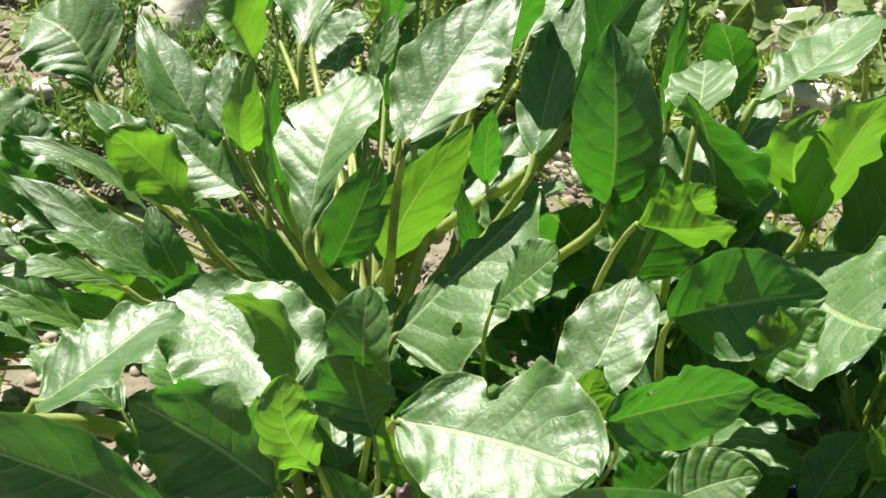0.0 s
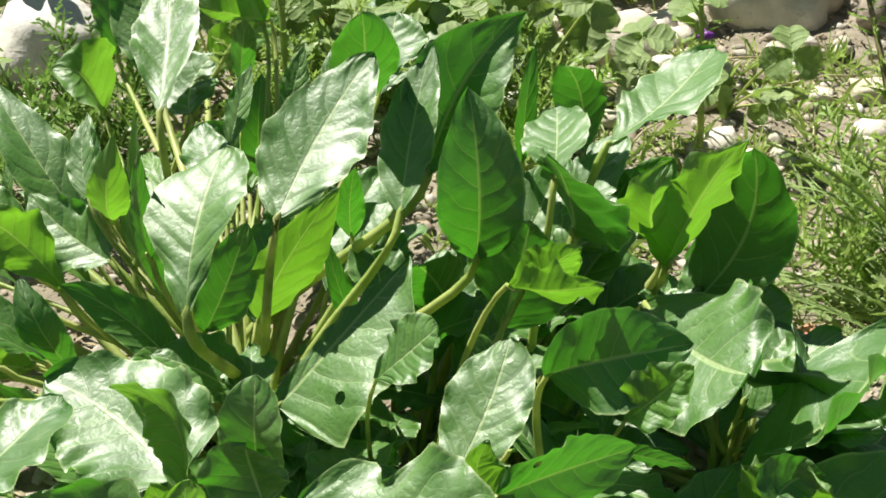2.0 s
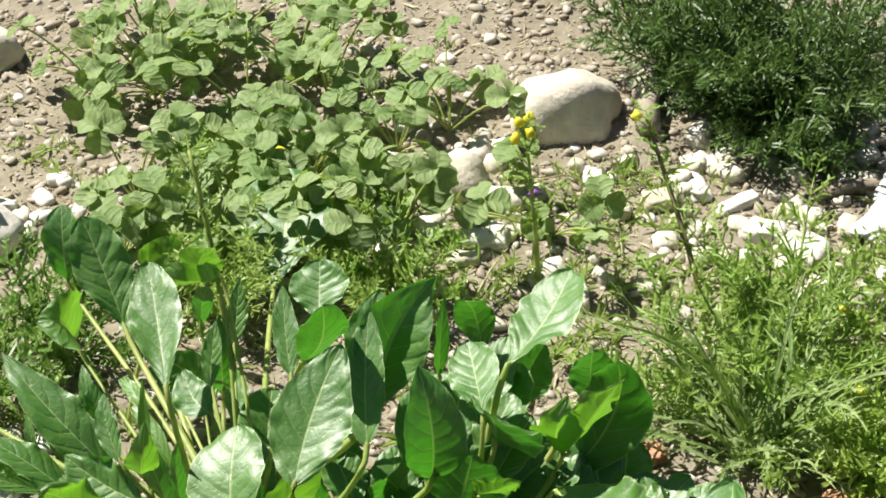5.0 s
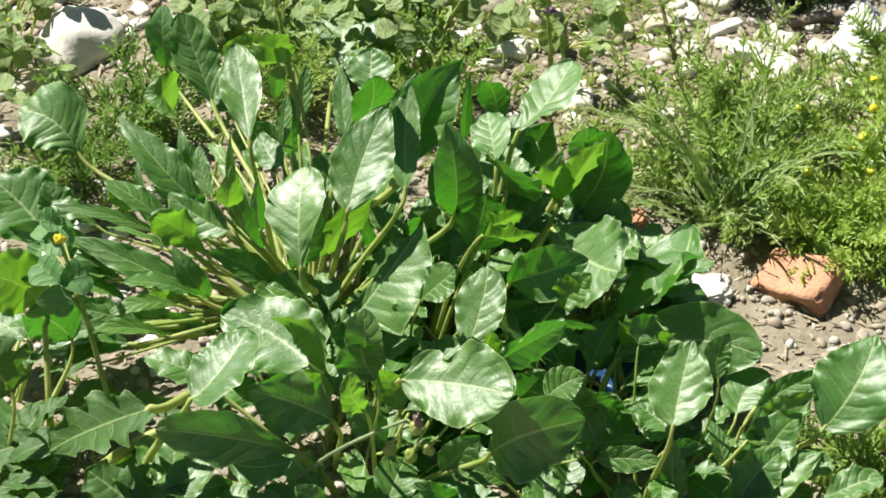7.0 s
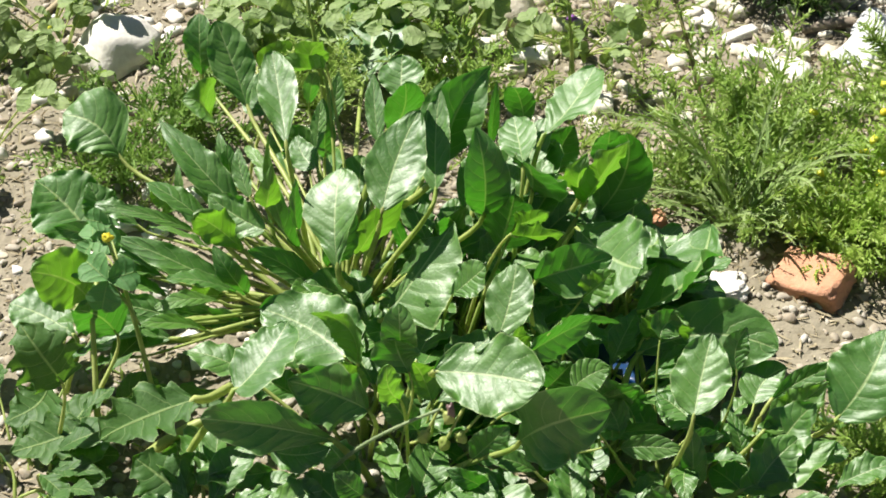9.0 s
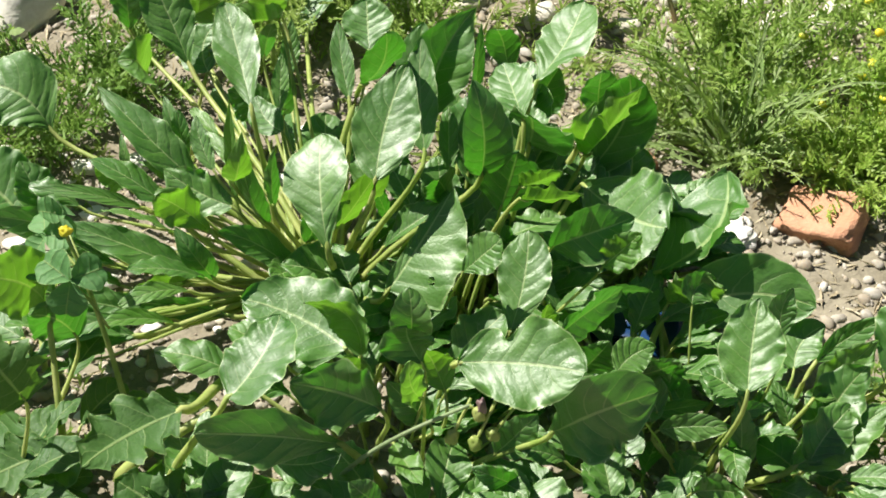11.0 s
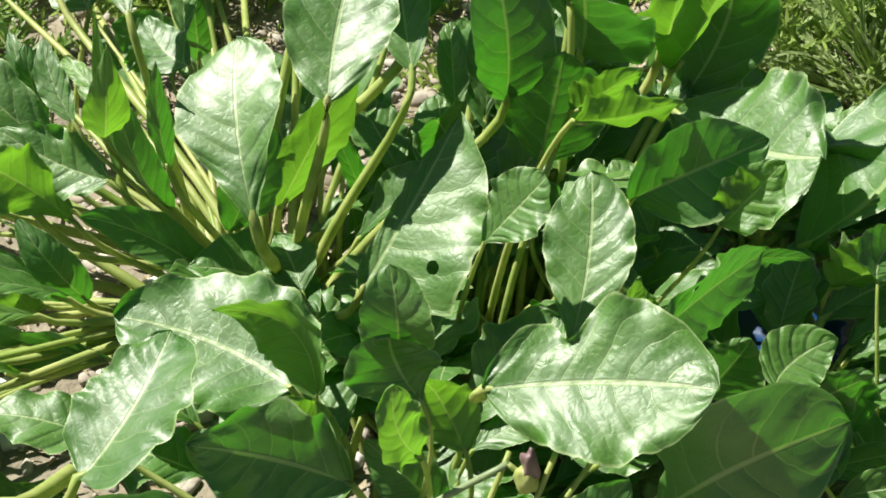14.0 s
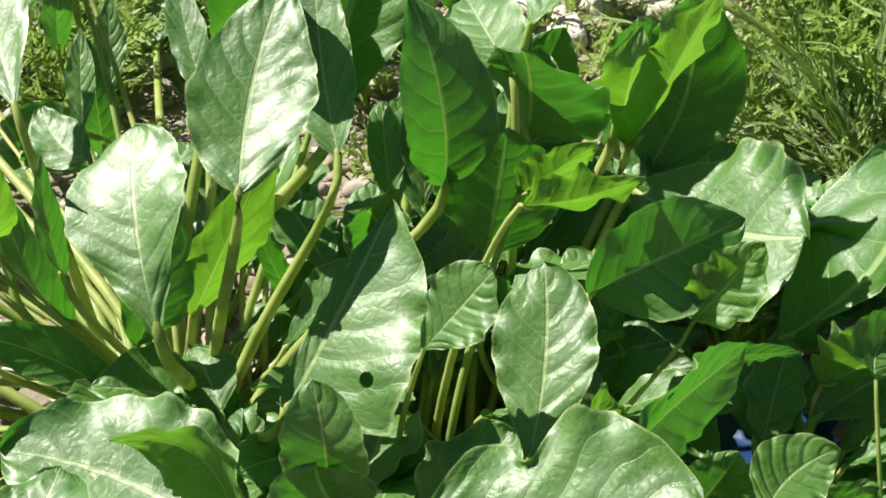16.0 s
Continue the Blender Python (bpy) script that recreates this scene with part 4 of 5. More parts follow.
leaf(a_plant, (-0.069, -0.010, 0.070), (-0.0985, -0.0180, 0.1080), (-0.096, -0.017, 0.090), (-0.075, -0.002, 0.090), "spat", fold=0.10, rib=0.50, wavy=True, material=YOUNG)
leaf(a_plant, (-0.055, 0.005, 0.076), (-0.096, 0.028, 0.091), (-0.092, 0.014, 0.079), (-0.072, 0.022, 0.089), "oval", fold=0.15, rib=0.50, wavy=True)
leaf(a_plant, (-0.083, 0.070, 0.060), (-0.087, 0.080, 0.095), (-0.092, 0.073, 0.085), (-0.081, 0.071, 0.080), "obov", fold=0.10, rib=0.50)
leaf(a_plant, (-0.075, 0.044, 0.060), (-0.136, 0.090, 0.110), (-0.116, 0.052, 0.090), (-0.094, 0.068, 0.090), "lance", fold=0.15, rib=0.50)
leaf(a_plant, (-0.054, 0.028, 0.060), (-0.053, 0.043, 0.130), (-0.058, 0.044, 0.100), (-0.051, 0.038, 0.100), "lance", fold=0.20, rib=0.50, material=YOUNG)
leaf(a_plant, (-0.034, 0.015, 0.050), (-0.048, 0.012, 0.120), (-0.052, 0.010, 0.090), (-0.038, 0.004, 0.090), "lance", fold=0.20, rib=0.50)
leaf(a_plant, (-0.081, 0.159, 0.070), (-0.105, 0.199, 0.123), (-0.108, 0.174, 0.095), (-0.077, 0.185, 0.098), "obov", fold=0.10, rib=0.50)
leaf(a_plant, (-0.123, 0.218, 0.060), (-0.122, 0.230, 0.110), (-0.135, 0.220, 0.090), (-0.110, 0.212, 0.090), "obov", fold=0.10, rib=0.50)
leaf(a_plant, (-0.069, 0.163, 0.060), (-0.062, 0.191, 0.081), (-0.084, 0.191, 0.074), (-0.059, 0.173, 0.070), "oval", fold=0.10, rib=0.50)
leaf(a_plant, (-0.112, 0.162, 0.060), (-0.127, 0.141, 0.090), (-0.115, 0.153, 0.100), (-0.112, 0.130, 0.080), "oval", fold=0.30, rib=0.50, material=YOUNG)
leaf(a_plant, (-0.034, 0.116, 0.050), (-0.056, 0.123, 0.075), (-0.056, 0.118, 0.065), (-0.029, 0.120, 0.070), "oval", fold=0.10, rib=0.50)
leaf(a_plant, (-0.089, 0.088, 0.050), (-0.096, 0.102, 0.090), (-0.098, 0.089, 0.080), (-0.087, 0.086, 0.080), "oval", fold=0.15, rib=0.50)
leaf(a_plant, (-0.121, 0.067, 0.050), (-0.124, 0.079, 0.080), (-0.126, 0.069, 0.070), (-0.119, 0.065, 0.070), "lance", fold=0.10, rib=0.50)
leaf(a_plant, (-0.173, 0.117, 0.055), (-0.218, 0.143, 0.076), (-0.216, 0.121, 0.064), (-0.182, 0.147, 0.092), "obov", fold=0.05, rib=0.50)
leaf(a_plant, (-0.080, 0.004, 0.020), (-0.167, 0.021, 0.060), (-0.135, 0.021, 0.055), (-0.134, 0.005, 0.045), "lance", fold=0.10, rib=0.50)
leaf(a_plant, (-0.061, -0.033, 0.020), (-0.151, -0.019, 0.030), (-0.109, -0.022, 0.035), (-0.114, -0.027, 0.020), "lance", fold=0.10, rib=0.50, wavy=True)
leaf(a_plant, (-0.123, 0.049, 0.060), (-0.140, 0.045, 0.080), (-0.136, 0.039, 0.070), (-0.130, 0.058, 0.070), "oval", fold=0.10, rib=0.50, material=YOUNG)
leaf(a_plant, (-0.087, -0.009, 0.030), (-0.118, -0.024, 0.040), (-0.106, -0.021, 0.045), (-0.101, -0.018, 0.030), "oval", fold=0.10, rib=0.50, wavy=True, material=YOUNG)
leaf(a_plant, (0.001, 0.246, 0.031), (0.003, 0.350, 0.055), (-0.020, 0.299, 0.040), (0.033, 0.279, 0.043), "obov", fold=0.08, rib=0.50)
leaf(a_plant, (-0.082, 0.243, 0.050), (-0.037, 0.220, 0.090), (-0.065, 0.232, 0.080), (-0.049, 0.219, 0.070), "oval", fold=0.15, rib=0.50, material=YOUNG)
leaf(a_plant, (0.037, 0.034, 0.080), (0.041, 0.022, 0.120), (0.032, 0.024, 0.100), (0.044, 0.027, 0.100), "oval", fold=0.10, rib=0.50)
leaf(a_plant, (-0.012, -0.014, 0.060), (0.006, -0.009, 0.110), (-0.011, -0.015, 0.085), (0.010, -0.014, 0.090), "oval", fold=0.10, rib=0.50)
leaf(a_plant, (0.007, -0.002, 0.060), (0.042, -0.011, 0.130), (0.014, -0.018, 0.100), (0.037, -0.012, 0.100), "oval", fold=0.10, rib=0.40, material=YOUNG)
leaf(a_plant, (0.041, 0.026, 0.040), (0.028, 0.022, 0.090), (0.031, 0.013, 0.070), (0.038, 0.019, 0.070), "lance", fold=0.10, rib=0.50)
leaf(a_plant, (-0.155, 0.050, 0.020), (-0.217, 0.054, 0.040), (-0.191, 0.048, 0.050), (-0.184, 0.041, 0.030), "lance", fold=0.10, rib=0.50)
leaf(a_plant, (-0.114, 0.061, 0.030), (-0.183, 0.055, 0.060), (-0.150, 0.058, 0.055), (-0.147, 0.049, 0.050), "lance", fold=0.10, rib=0.50)
leaf(a_plant, (-0.142, 0.022, 0.020), (-0.162, 0.036, 0.040), (-0.165, 0.023, 0.030), (-0.141, 0.026, 0.040), "oval", fold=0.10, rib=0.50)
leaf(a_plant, (-0.118, -0.050, 0.026), (-0.178, -0.040, 0.030), (-0.150, -0.038, 0.035), (-0.148, -0.053, 0.022), "lance", fold=0.10, rib=0.50)
leaf(a_plant, (-0.112, -0.034, 0.028), (-0.172, -0.024, 0.038), (-0.142, -0.022, 0.042), (-0.140, -0.036, 0.027), "lance", fold=0.10, rib=0.50, wavy=True)
leaf(a_plant, (-0.040, 0.034, 0.129), (-0.053, 0.101, 0.161), (-0.061, 0.078, 0.148), (-0.034, 0.070, 0.148), "obov", fold=0.15, rib=0.50)
leaf(a_plant, (-0.018, 0.127, 0.130), (-0.055, 0.118, 0.140), (-0.033, 0.115, 0.130), (-0.024, 0.108, 0.150), "lance", fold=0.30, rib=0.50, material=YOUNG)
leaf(a_plant, (-0.031, 0.121, 0.100), (-0.023, 0.105, 0.140), (-0.034, 0.116, 0.120), (-0.022, 0.116, 0.120), "oval", fold=0.20, rib=0.50)
leaf(a_plant, (-0.023, 0.070, 0.096), (-0.019, 0.096, 0.124), (-0.027, 0.083, 0.110), (-0.016, 0.082, 0.110), "lance", fold=0.10, rib=0.50)
leaf(a_plant, (-0.020, 0.122, 0.130), (-0.018, 0.105, 0.165), (-0.038, 0.116, 0.150), (-0.015, 0.111, 0.150), "oval", fold=0.20, rib=0.50, material=YOUNG)
leaf(a_plant, (-0.022, 0.055, 0.092), (-0.037, 0.082, 0.101), (-0.043, 0.066, 0.093), (-0.024, 0.071, 0.098), "oval", fold=0.10, rib=0.50)
leaf(a_plant, (-0.015, 0.134, 0.074), (-0.011, 0.159, 0.105), (-0.019, 0.146, 0.090), (-0.007, 0.149, 0.091), "lance", fold=0.10, rib=0.50)
leaf(a_plant, (-0.021, 0.110, 0.060), (-0.020, 0.116, 0.110), (-0.026, 0.101, 0.090), (-0.012, 0.105, 0.090), "oval", fold=0.15, rib=0.50)
leaf(a_plant, (-0.055, 0.014, 0.090), (-0.046, -0.001, 0.140), (-0.056, -0.005, 0.120), (-0.042, -0.005, 0.120), "lance", fold=0.20, rib=0.50, material=YOUNG)
leaf(a_plant, (-0.065, 0.014, 0.098), (-0.074, 0.042, 0.120), (-0.078, 0.031, 0.111), (-0.067, 0.029, 0.111), "oval", fold=0.10, rib=0.50)
leaf(a_plant, (0.021, 0.072, 0.102), (0.017, 0.112, 0.134), (0.011, 0.093, 0.117), (0.025, 0.091, 0.118), "oval", fold=0.10, rib=0.50)
leaf(a_plant, (0.036, 0.102, 0.116), (0.037, 0.132, 0.136), (0.021, 0.124, 0.127), (0.052, 0.119, 0.131), "obov", fold=0.10, rib=0.50)
leaf(a_plant, (0.061, 0.060, 0.107), (0.070, 0.094, 0.143), (0.054, 0.081, 0.129), (0.077, 0.081, 0.131), "oval", fold=0.15, rib=0.50)
leaf(c_plant, (0.136, 0.050, 0.124), (0.174, 0.106, 0.144), (0.141, 0.083, 0.129), (0.171, 0.065, 0.139), "obov", fold=0.10, rib=0.50)
leaf(c_plant, (0.120, -0.000, 0.136), (0.115, 0.056, 0.137), (0.105, 0.033, 0.132), (0.130, 0.024, 0.140), "obov", fold=0.12, rib=0.50)
leaf(c_plant, (0.128, 0.018, 0.100), (0.119, -0.023, 0.158), (0.116, 0.009, 0.130), (0.141, -0.022, 0.140), "oval", fold=0.10, rib=0.40)
leaf(c_plant, (0.163, 0.017, 0.090), (0.188, -0.010, 0.164), (0.165, -0.009, 0.140), (0.186, -0.007, 0.150), "lance", fold=0.30, rib=0.50, wavy=True, material=YOUNG)
leaf(c_plant, (0.163, 0.032, 0.090), (0.162, -0.004, 0.150), (0.148, -0.013, 0.140), (0.165, -0.009, 0.140), "lance", fold=0.30, rib=0.50, wavy=True, material=YOUNG)
leaf(c_plant, (0.165, 0.039, 0.050), (0.192, 0.041, 0.134), (0.174, 0.053, 0.090), (0.211, 0.038, 0.092), "obov", fold=0.05, rib=0.50)
leaf(c_plant, (0.1105, -0.0565, 0.123), (0.1440, -0.0736, 0.138), (0.1270, -0.0680, 0.1365), (0.1235, -0.0540, 0.1170), "lance", fold=0.20, rib=0.45, wavy=True, material=YOUNG)
leaf(c_plant, (0.115, -0.031, 0.110), (0.135, -0.054, 0.140), (0.123, -0.048, 0.135), (0.129, -0.041, 0.120), "lance", fold=0.20, rib=0.50, material=YOUNG)
leaf(c_plant, (0.105, -0.020, 0.080), (0.114, -0.022, 0.130), (0.097, -0.015, 0.110), (0.128, -0.024, 0.120), "oval", fold=0.10, rib=0.50)
leaf(c_plant, (0.157, -0.012, 0.092), (0.195, -0.072, 0.108), (0.191, -0.033, 0.114), (0.174, -0.084, 0.089), "obov", fold=0.08, rib=0.50, hole=(0.85,-0.45,0.0013))
leaf(c_plant, (0.127, -0.075, 0.100), (0.175, -0.072, 0.118), (0.137, -0.074, 0.125), (0.161, -0.085, 0.100), "oval", fold=0.15, rib=0.50)
leaf(c_plant, (0.155, -0.089, 0.095), (0.176, -0.088, 0.120), (0.158, -0.084, 0.112), (0.174, -0.095, 0.105), "oval", fold=0.20, rib=0.50, wavy=True, material=YOUNG)
leaf(c_plant, (0.120, -0.154, 0.110), (0.160, -0.122, 0.111), (0.139, -0.139, 0.125), (0.137, -0.141, 0.095), "oval", fold=0.12, rib=0.50, hole=(0.27,-0.55,0.0016))
leaf(c_plant, (0.154, -0.112, 0.100), (0.179, -0.116, 0.100), (0.166, -0.115, 0.105), (0.167, -0.112, 0.095), "lance", fold=0.10, rib=0.50)
leaf(c_plant, (0.120, -0.141, 0.100), (0.116, -0.139, 0.120), (0.107, -0.147, 0.115), (0.120, -0.138, 0.110), "oval", fold=0.20, rib=0.50, material=YOUNG)
leaf(c_plant, (0.098, -0.119, 0.078), (0.114, -0.072, 0.113), (0.093, -0.095, 0.093), (0.123, -0.100, 0.097), "obov", fold=0.06, rib=0.50)
leaf(c_plant, (0.073, -0.100, 0.109), (0.094, -0.101, 0.134), (0.078, -0.093, 0.123), (0.081, -0.108, 0.112), "obov", fold=0.10, rib=0.50)
leaf(c_plant, (0.101, 0.070, 0.100), (0.104, 0.075, 0.155), (0.098, 0.065, 0.130), (0.106, 0.069, 0.130), "lance", fold=0.20, rib=0.50)
leaf(c_plant, (0.081, 0.024, 0.050), (0.069, 0.003, 0.090), (0.065, 0.011, 0.070), (0.085, 0.027, 0.070), "obov", fold=0.10, rib=0.50)
leaf(c_plant, (0.172, 0.096, 0.040), (0.216, 0.088, 0.070), (0.190, 0.076, 0.080), (0.203, 0.070, 0.050), "obov", fold=0.06, rib=0.50)
leaf(c_plant, (0.116, -0.020, 0.050), (0.096, -0.025, 0.080), (0.098, -0.032, 0.070), (0.109, -0.022, 0.070), "obov", fold=0.10, rib=0.50)
leaf(c_plant, (0.125, 0.086, 0.100), (0.115, 0.086, 0.140), (0.111, 0.094, 0.120), (0.133, 0.093, 0.120), "obov", fold=0.10, rib=0.50)
leaf(c_plant, (0.138, 0.057, 0.060), (0.130, 0.029, 0.090), (0.117, 0.021, 0.090), (0.138, 0.018, 0.100), "oval", fold=0.10, rib=0.50)
leaf(c_plant, (0.146, 0.103, 0.050), (0.162, 0.109, 0.090), (0.138, 0.109, 0.070), (0.167, 0.104, 0.070), "oval", fold=0.20, rib=0.50)
leaf(c_plant, (0.130, 0.073, 0.060), (0.138, 0.081, 0.100), (0.125, 0.078, 0.080), (0.149, 0.082, 0.080), "oval", fold=0.20, rib=0.50)
leaf(c_plant, (0.186, 0.088, 0.060), (0.186, 0.089, 0.100), (0.173, 0.089, 0.080), (0.199, 0.093, 0.080), "obov", fold=0.10, rib=0.50)
leaf(f_plant, (0.040, -0.125, 0.085), (0.040, -0.127, 0.127), (0.029, -0.133, 0.110), (0.052, -0.138, 0.110), "obov", fold=0.15, rib=0.50)
leaf(f_plant, (0.046, -0.140, 0.080), (0.038, -0.136, 0.105), (0.024, -0.134, 0.090), (0.055, -0.138, 0.090), "obov", fold=0.20, rib=0.50)
leaf(f_plant, (0.062, -0.170, 0.110), (0.126, -0.195, 0.123), (0.105, -0.162, 0.130), (0.100, -0.205, 0.108), "blunt", fold=0.06, rib=0.50, notch=True, root=(0.096, -0.070, 0))
leaf(f_plant, (0.114, -0.180, 0.060), (0.167, -0.191, 0.100), (0.132, -0.195, 0.121), (0.134, -0.206, 0.070), "obov", fold=0.08, rib=0.50)
leaf(f_plant, (0.006, -0.117, 0.071), (-0.052, -0.078, 0.079), (-0.010, -0.072, 0.085), (-0.023, -0.119, 0.066), "heart", fold=0.12, rib=0.50)
leaf(f_plant, (-0.0615, -0.157, 0.0815), (-0.0300, -0.115, 0.1010), (-0.0513, -0.126, 0.0950), (-0.0360, -0.163, 0.0940), "heart", fold=0.12, rib=0.45, root=(-0.105, -0.152, 0), thick=1.5)
leaf(f_plant, (-0.001, -0.169, 0.050), (-0.080, -0.180, 0.081), (-0.046, -0.174, 0.090), (-0.044, -0.187, 0.060), "spat", fold=0.10, rib=0.50)
leaf(f_plant, (0.021, -0.161, 0.068), (-0.027, -0.160, 0.093), (-0.004, -0.149, 0.097), (-0.002, -0.166, 0.062), "oval", fold=0.15, rib=0.50, wavy=True)
leaf(f_plant, (-0.040, -0.175, 0.047), (-0.002, -0.177, 0.052), (-0.023, -0.170, 0.053), (-0.018, -0.189, 0.043), "oval", fold=0.10, rib=0.50, wavy=True)
leaf(f_plant, (0.0420, -0.1793, 0.0943), (0.0348, -0.1838, 0.1294), (0.0285, -0.1937, 0.1200), (0.0410, -0.1824, 0.1192), "blunt", fold=0.08, rib=0.50, wavy=True, material=YOUNG)
leaf(f_plant, (0.012, -0.135, 0.050), (0.003, -0.130, 0.080), (0.000, -0.132, 0.075), (0.014, -0.129, 0.065), "oval", fold=0.20, rib=0.50, material=YOUNG)
leaf(f_plant, (0.060, -0.135, 0.050), (0.0465, -0.136, 0.085), (0.044, -0.131, 0.065), (0.065, -0.127, 0.065), "oval", fold=0.20, rib=0.50, material=YOUNG)
leaf(f_plant, (0.013, -0.127, 0.075), (-0.017, -0.107, 0.100), (0.018, -0.124, 0.100), (-0.001, -0.113, 0.085), "oval", fold=0.20, rib=0.50, material=YOUNG, root=(0.009, 0.036, 0))
leaf(f_plant, (0.131, -0.164, 0.090), (0.145, -0.162, 0.110), (0.129, -0.163, 0.105), (0.150, -0.166, 0.100), "oval", fold=0.10, rib=0.50)
leaf(f_plant, (0.177, -0.162, 0.050), (0.162, -0.142, 0.060), (0.164, -0.154, 0.050), (0.184, -0.153, 0.060), "oval", fold=0.10, rib=0.50)
leaf(f_plant, (0.051, -0.142, 0.030), (0.027, -0.133, 0.060), (0.031, -0.142, 0.040), (0.049, -0.137, 0.050), "oval", fold=0.10, rib=0.50)
leaf(f_plant, (0.085, -0.167, 0.030), (0.108, -0.165, 0.060), (0.087, -0.163, 0.050), (0.105, -0.173, 0.040), "oval", fold=0.10, rib=0.50)
leaf(f_plant, (0.028, -0.162, 0.040), (0.040, -0.202, 0.050), (0.027, -0.186, 0.045), (0.041, -0.178, 0.045), "lance", fold=0.20, rib=0.50, wavy=True, material=YOUNG)
leaf(f_plant, (0.095, -0.183, 0.020), (0.069, -0.184, 0.040), (0.076, -0.189, 0.030), (0.086, -0.186, 0.040), "oval", fold=0.10, rib=0.50)
leaf(f_plant, (0.017, -0.197, 0.030), (0.001, -0.196, 0.050), (0.002, -0.203, 0.040), (0.017, -0.193, 0.040), "oval", fold=0.10, rib=0.50)
leaf(f_plant, (-0.041, -0.167, 0.020), (-0.079, -0.180, 0.030), (-0.060, -0.175, 0.035), (-0.057, -0.181, 0.020), "oval", fold=0.10, rib=0.50, wavy=True)
leaf(f_plant, (-0.087, -0.162, 0.020), (-0.059, -0.189, 0.030), (-0.076, -0.190, 0.030), (-0.064, -0.168, 0.030), "oval", fold=0.10, rib=0.50, wavy=True)
leaf(r_plant, (0.145, -0.186, 0.112), (0.167, -0.175, 0.118), (0.150, -0.170, 0.118), (0.164, -0.181, 0.110), "oval", fold=0.12, rib=0.50, material=YOUNG)
leaf(r_plant, (0.217, -0.189, 0.091), (0.231, -0.144, 0.118), (0.204, -0.167, 0.099), (0.240, -0.173, 0.105), "oval", fold=0.10, rib=0.50)
leaf(r_plant, (0.249, -0.143, 0.085), (0.255, -0.131, 0.110), (0.240, -0.135, 0.100), (0.256, -0.139, 0.095), "oval", fold=0.10, rib=0.50)
leaf(r_plant, (0.217, -0.182, 0.080), (0.197, -0.164, 0.085), (0.205, -0.182, 0.080), (0.212, -0.160, 0.085), "oval", fold=0.10, rib=0.50)
leaf(r_plant, (0.195, -0.089, 0.048), (0.284, -0.099, 0.062), (0.239, -0.067, 0.078), (0.243, -0.104, 0.048), "obov", fold=0.08, rib=0.50)
leaf(r_plant, (0.205, -0.109, 0.080), (0.221, -0.099, 0.090), (0.200, -0.099, 0.090), (0.219, -0.103, 0.080), "oval", fold=0.15, rib=0.50)
leaf(r_plant, (0.198, -0.050, 0.050), (0.248, -0.007, 0.090), (0.209, 0.006, 0.060), (0.227, -0.073, 0.090), "oval", fold=0.10, rib=0.80, wavy=True)
leaf(r_plant, (0.269, -0.177, 0.030), (0.298, -0.156, 0.070), (0.268, -0.153, 0.050), (0.295, -0.172, 0.050), "oval", fold=0.15, rib=0.50, wavy=True)
leaf(r_plant, (0.260, -0.191, 0.030), (0.289, -0.167, 0.050), (0.260, -0.177, 0.050), (0.284, -0.186, 0.040), "oval", fold=0.15, rib=0.50, wavy=True)
leaf(r_plant, (0.315, -0.150, 0.050), (0.348, -0.109, 0.090), (0.318, -0.119, 0.080), (0.357, -0.143, 0.080), "oval", fold=0.08, rib=0.50)
leaf(r_plant, (0.276, -0.133, 0.050), (0.324, -0.118, 0.070), (0.291, -0.118, 0.060), (0.297, -0.128, 0.050), "lance", fold=0.15, rib=0.50)
leaf(r_plant, (0.222, -0.187, 0.020), (0.219, -0.173, 0.070), (0.213, -0.182, 0.050), (0.229, -0.182, 0.050), "lance", fold=0.10, rib=0.50)
leaf(r_plant, (0.187, -0.149, 0.050), (0.165, -0.150, 0.070), (0.169, -0.149, 0.050), (0.193, -0.145, 0.070), "oval", fold=0.10, rib=0.50)
leaf(r_plant, (0.170, -0.154, 0.040), (0.212, -0.149, 0.040), (0.190, -0.154, 0.050), (0.187, -0.159, 0.040), "lance", fold=0.10, rib=0.50)
leaf(r_plant, (0.267, -0.126, 0.038), (0.290, -0.104, 0.051), (0.259, -0.108, 0.042), (0.285, -0.119, 0.044), "oval", fold=0.10, rib=0.50)
leaf(r_plant, (0.267, -0.161, 0.050), (0.309, -0.137, 0.070), (0.275, -0.145, 0.060), (0.295, -0.153, 0.050), "oval", fold=0.15, rib=0.50, wavy=True, material=YOUNG)
leaf(r_plant, (0.251, -0.192, 0.029), (0.310, -0.171, 0.053), (0.277, -0.168, 0.046), (0.284, -0.196, 0.036), "oval", fold=0.12, rib=0.50, wavy=True, material=YOUNG)
leaf(r_plant, (0.218, -0.176, 0.070), (0.197, -0.165, 0.080), (0.199, -0.175, 0.075), (0.212, -0.166, 0.080), "oval", fold=0.10, rib=0.50)
leaf(r_plant, (0.217, -0.169, 0.050), (0.242, -0.164, 0.050), (0.230, -0.163, 0.055), (0.232, -0.168, 0.045), "lance", fold=0.10, rib=0.50)
leaf(r_plant, (0.177, -0.167, 0.040), (0.218, -0.178, 0.050), (0.195, -0.170, 0.055), (0.202, -0.180, 0.045), "lance", fold=0.10, rib=0.50)
leaf(r_plant, (0.162, -0.142, 0.060), (0.189, -0.153, 0.080), (0.169, -0.149, 0.080), (0.181, -0.148, 0.060), "oval", fold=0.15, rib=0.50, wavy=True)
leaf(r_plant, (0.198, -0.086, 0.060), (0.223, -0.104, 0.090), (0.208, -0.098, 0.090), (0.215, -0.088, 0.060), "oval", fold=0.15, rib=0.50, wavy=True, material=YOUNG)
